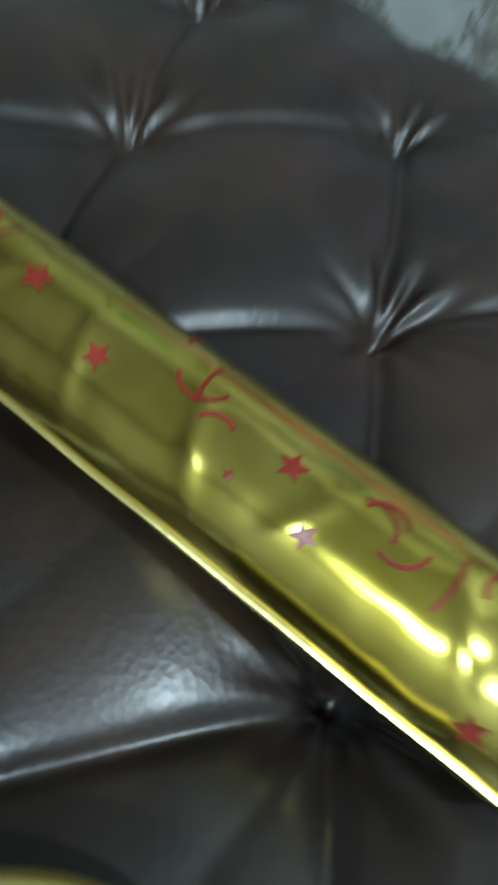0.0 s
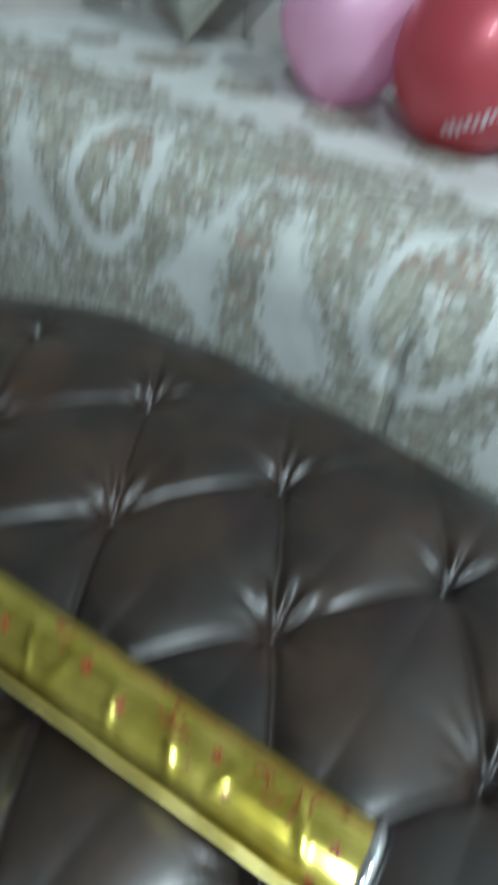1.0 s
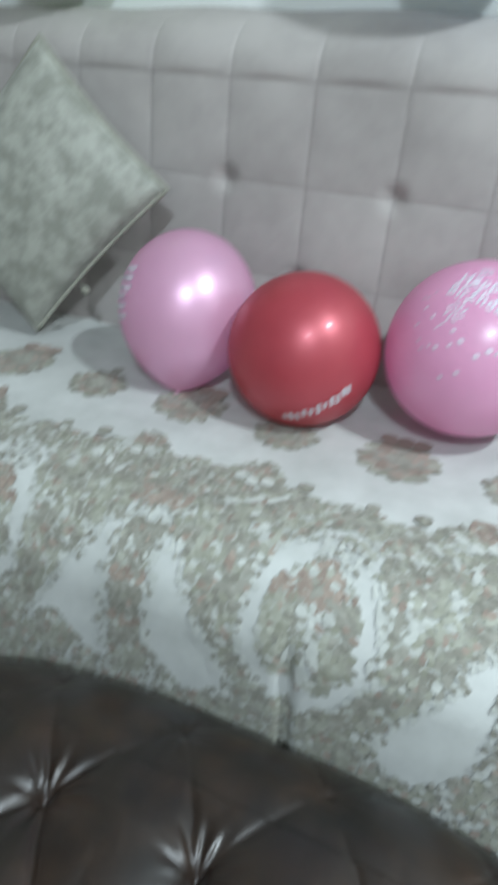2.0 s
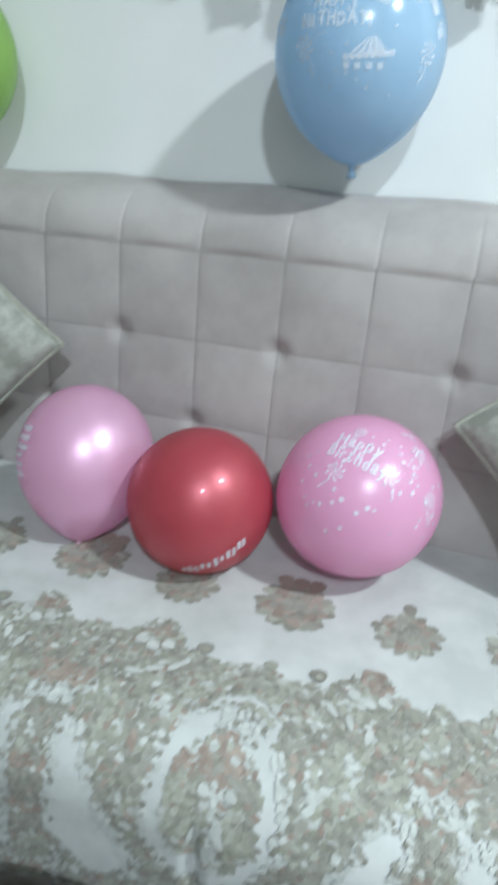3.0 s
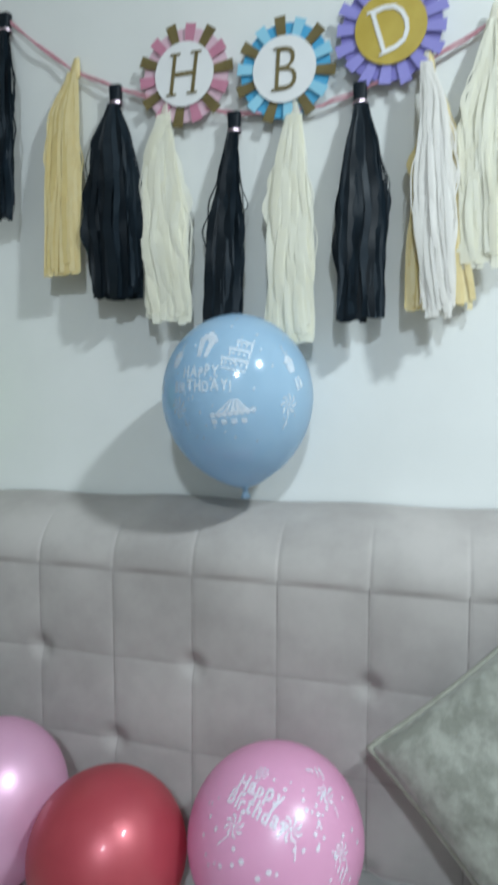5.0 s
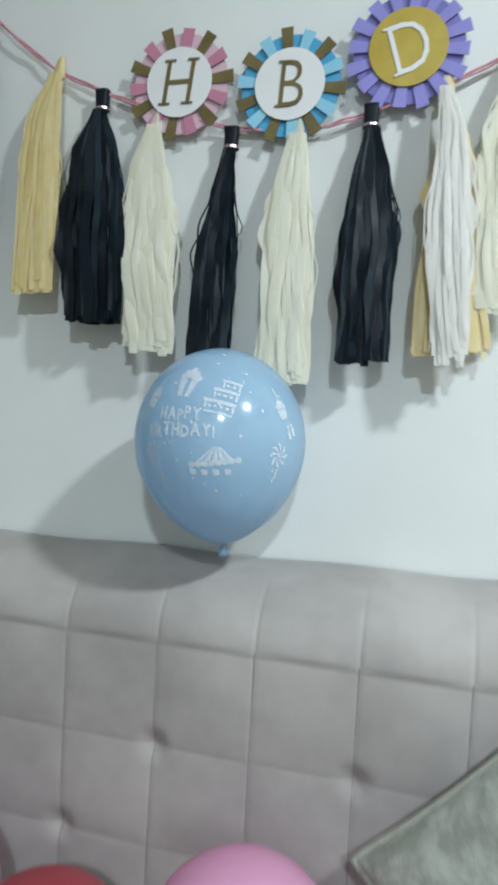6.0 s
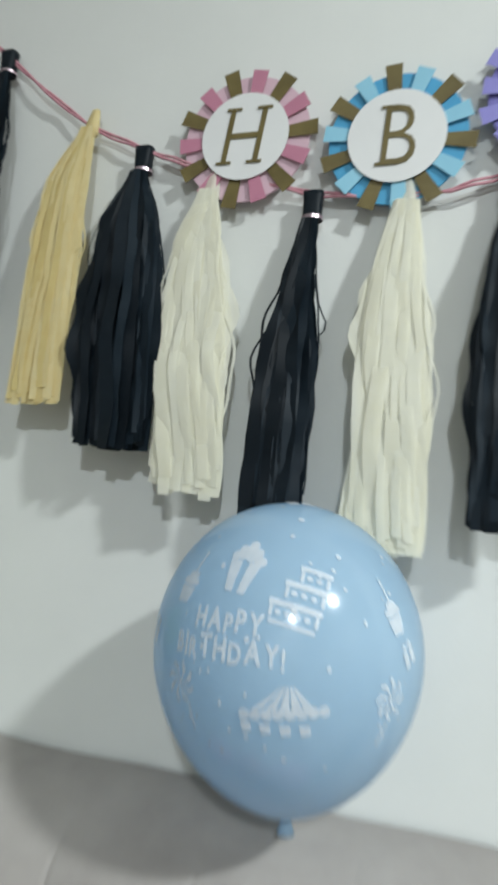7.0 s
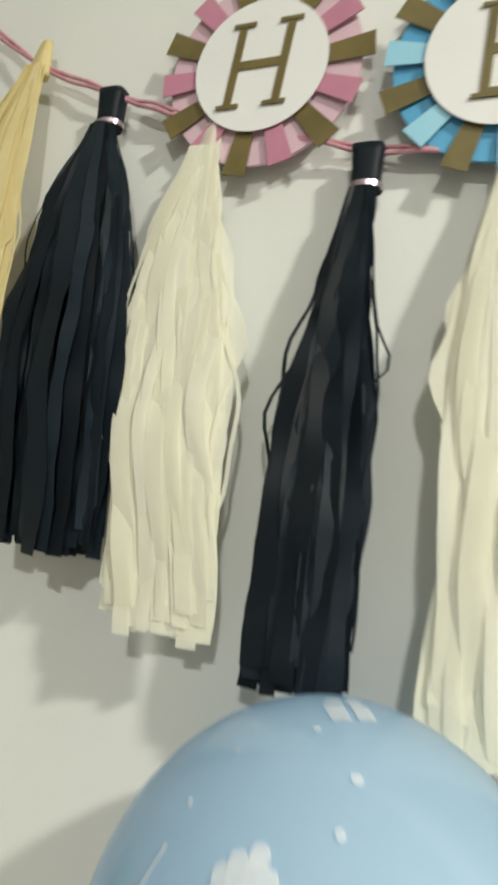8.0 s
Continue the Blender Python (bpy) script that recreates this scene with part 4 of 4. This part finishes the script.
TIE_FOIL = mottled("pink_foil_tie", (0.60, 0.45, 0.52), (0.75, 0.62, 0.68), 200, 0.25, metal=0.8)
B_, C_, G_, W_ = BLACK_PAPER, CREAM_PAPER, GOLD_PAPER, WHITE_PAPER
TASSELS = [
    ("black tissue tassel with narrow strips hung on the pink string", B_, (0.037, 1.787), 1.455, (-0.012, -0.050, -0.060, -0.060), (0.011, 0.014, 0.014, 0.010), 34, 0.0130, 0.3, True),
    ("pale gold tissue tassel knotted on the pink string", G_, (0.168, 1.706), 1.362, (-0.016, -0.048, -0.056, -0.064), (0.006, 0.006, 0.004, 0.006), 44, 0.0080, 0.35, False),
    ("black tissue tassel with a shiny tie and full skirt", B_, (0.235, 1.649), 1.322, (-0.012, -0.043, -0.050, -0.043), (0.010, 0.032, 0.044, 0.049), 36, 0.0130, 0.25, True),
    ("cream tissue tassel hung under a pink badge", C_, (0.321, 1.622), 1.292, (-0.014, -0.036, -0.038, -0.032), (0.008, 0.018, 0.033, 0.041), 96, 0.0110, 0.9, False),
    ("black tissue tassel tapering askew above the blue balloon", B_, (0.429, 1.586), 1.266, (-0.010, -0.022, -0.040, -0.049), (0.008, 0.011, 0.018, 0.016), 36, 0.0130, 0.25, True),
    ("cream tissue tassel hung under a blue badge", C_, (0.520, 1.600), 1.258, (-0.014, -0.028, -0.034, -0.036), (0.013, 0.019, 0.030, 0.035), 96, 0.0110, 0.6, False),
    ("black tissue tassel with loose strips beside the blue balloon", B_, (0.614, 1.604), 1.276, (-0.009, -0.020, -0.027, -0.027), (0.013, 0.029, 0.043, 0.043), 34, 0.0130, 0.3, True),
    ("old gold tissue tassel hidden behind a white one", G_, (0.706, 1.640), 1.290, (-0.008, -0.008, -0.016, -0.024), (0.006, 0.030, 0.050, 0.068), 44, 0.0080, 0.35, False),
    ("white tissue tassel with wavy strips under a violet badge", W_, (0.704, 1.640), 1.288, (-0.010, -0.006, -0.010, 0.006), (0.008, 0.028, 0.042, 0.050), 56, 0.0068, 0.7, False),
    ("cream tissue tassel with curling strips hung on the string", C_, (0.790, 1.690), 1.352, (-0.012, -0.026, -0.034, -0.036), (0.010, 0.034, 0.044, 0.046), 80, 0.0100, 0.9, False),
]
for n, (label, mat, top, bottom, left, right, strips, wide, curly, head) in enumerate(TASSELS):
    tassel(label, mat, top, bottom, left, right, 20 + n, strips, wide, curly, head, 0.014 if n == 8 else 0.0)


# ---- letter badges ----
def disc_bmesh(r, y0, y1, sides=64, scallop=0.0, teeth=14):
    b = bmesh.new()
    rings = []
    for y in (y0, y1):
        rings.append([b.verts.new(((r + scallop * math.cos(teeth * 2 * math.pi * k / sides)) * math.cos(2 * math.pi * k / sides), y, (r + scallop * math.cos(teeth * 2 * math.pi * k / sides)) * math.sin(2 * math.pi * k / sides))) for k in range(sides)])
    for k in range(sides):
        b.faces.new((rings[0][k], rings[1][k], rings[1][(k + 1) % sides], rings[0][(k + 1) % sides]))
    b.faces.new(rings[0])
    b.faces.new(rings[1][::-1])
    return b


def badge(letter, label, centre, outer, base_r, inner, base_mat, tab_mats, face_mat, letter_mat, tilt, first, tabs, shear):
    th = thing("letter_badge", label, "letter badge", "letter badges of the garland")
    part("rosette", disc_bmesh(base_r, -0.0012, 0.0012, 96), base_mat, th, smooth=False)
    for k in range(tabs):
        q = radians(first + k * 360 / tabs)
        long = outer * (1.0 if k % 2 == 0 else 0.95)
        b = bmesh.new()
        w0, w1 = 0.0060, 0.0084
        y0 = -0.0034 - 0.0010 * (k % 2)
        quad = [(inner * 0.92, -w0), (long, -w1), (long, w1), (inner * 0.92, w0)]
        lo = [b.verts.new((r * math.cos(q) - s * math.sin(q), y0 - 0.0012 * (r > inner), r * math.sin(q) + s * math.cos(q))) for r, s in quad]
        hi = [b.verts.new(v.co + Vector((0, 0.0008, 0))) for v in lo]
        b.faces.new(lo)
        b.faces.new(hi[::-1])
        for i in range(4):
            b.faces.new((lo[i], hi[i], hi[(i + 1) % 4], lo[(i + 1) % 4]))
        part("tab", b, tab_mats[k % 2], th, smooth=False)
    part("face", disc_bmesh(inner, -0.0068, -0.0061, 80), face_mat, th, "round card face", smooth=False)
    b = text_bmesh(letter, inner * 1.95, shear, 1.0, -inner * 0.022)
    ys = [v.co.y for v in b.verts]
    lo, hi = min(ys), max(ys)
    bars = []
    for y, sides in ((lo, "lr" if letter == "H" else "l"), (hi, "lr" if letter == "H" else "l")):
        xs = [v.co.x for v in b.verts if abs(v.co.y - y) < 0.02 * inner]
        stem = 0.09 * inner
        bars += [(min(xs) + stem, y)] if "l" in sides else []
        bars += [(max(xs) - stem, y)] if "r" in sides else []
    for mid, y in bars:
        h = 0.03 * inner * (1 if y == lo else -1)
        b.faces.new([b.verts.new((mid + u * inner, y + v, 0.0005)) for u, v in ((-0.22, -abs(h) + h), (0.22, -abs(h) + h), (0.22, abs(h) + h), (-0.22, abs(h) + h))])
    bmesh.ops.translate(b, verts=b.verts, vec=(-0.5 * (min(v.co.x for v in b.verts) + max(v.co.x for v in b.verts)), -0.5 * (lo + hi), 0))
    for f in b.faces:
        f.smooth = False
    ext = bmesh.ops.extrude_face_region(b, geom=b.faces[:])
    for v in [g for g in ext["geom"] if isinstance(g, bmesh.types.BMVert)]:
        v.co.z += 0.0008
    for v in b.verts:
        v.co = Vector((v.co.x * 0.78, -0.0072 - v.co.z, v.co.y))
    part("letter", b, letter_mat, th, "printed letter", smooth=False)
    th.matrix_world = pose(centre[0], centre[1], centre[2], 0, -tilt, 0)
    return th


badge("H", "round pink and gold paper badge with the letter H", (0.3515, -0.013, 1.6525), 0.0765, 0.068, 0.047, CARD_PALE_PINK, (CARD_GOLD, CARD_PINK), CARD_WHITE, CARD_GOLD, 0, 4, 14, 0.16)
badge("B", "round blue and gold paper badge with the letter B", (0.506, -0.014, 1.6385), 0.0745, 0.066, 0.0465, CARD_BLUE, (CARD_GOLD, CARD_LIGHT_BLUE), CARD_WHITE, CARD_GOLD, 0, -7, 14, 0.07)
badge("D", "round violet paper badge with a white letter D", (0.655, -0.015, 1.6725), 0.0775, 0.0685, 0.0485, CARD_VIOLET, (CARD_LILAC, CARD_LILAC), CARD_YELLOW, CARD_WHITE, 17, 0, 16, 0.0)


# ---- each thing's origin at its base ----
bpy.context.view_layer.update()
for ob in [o for o in scene.objects if o.type == "EMPTY" and o.parent is None]:
    kids = [o for o in ob.children_recursive if o.type == "MESH"]
    if not kids or ob.matrix_world.translation.length > 1e-6:
        continue
    co = [o.matrix_world @ Vector(c) for o in kids for c in o.bound_box]
    lo = Vector([min(c[i] for c in co) for i in range(3)])
    hi = Vector([max(c[i] for c in co) for i in range(3)])
    base = Vector(((lo.x + hi.x) / 2, (lo.y + hi.y) / 2, lo.z))
    ob.location += base
    for o in ob.children:
        o.location -= base
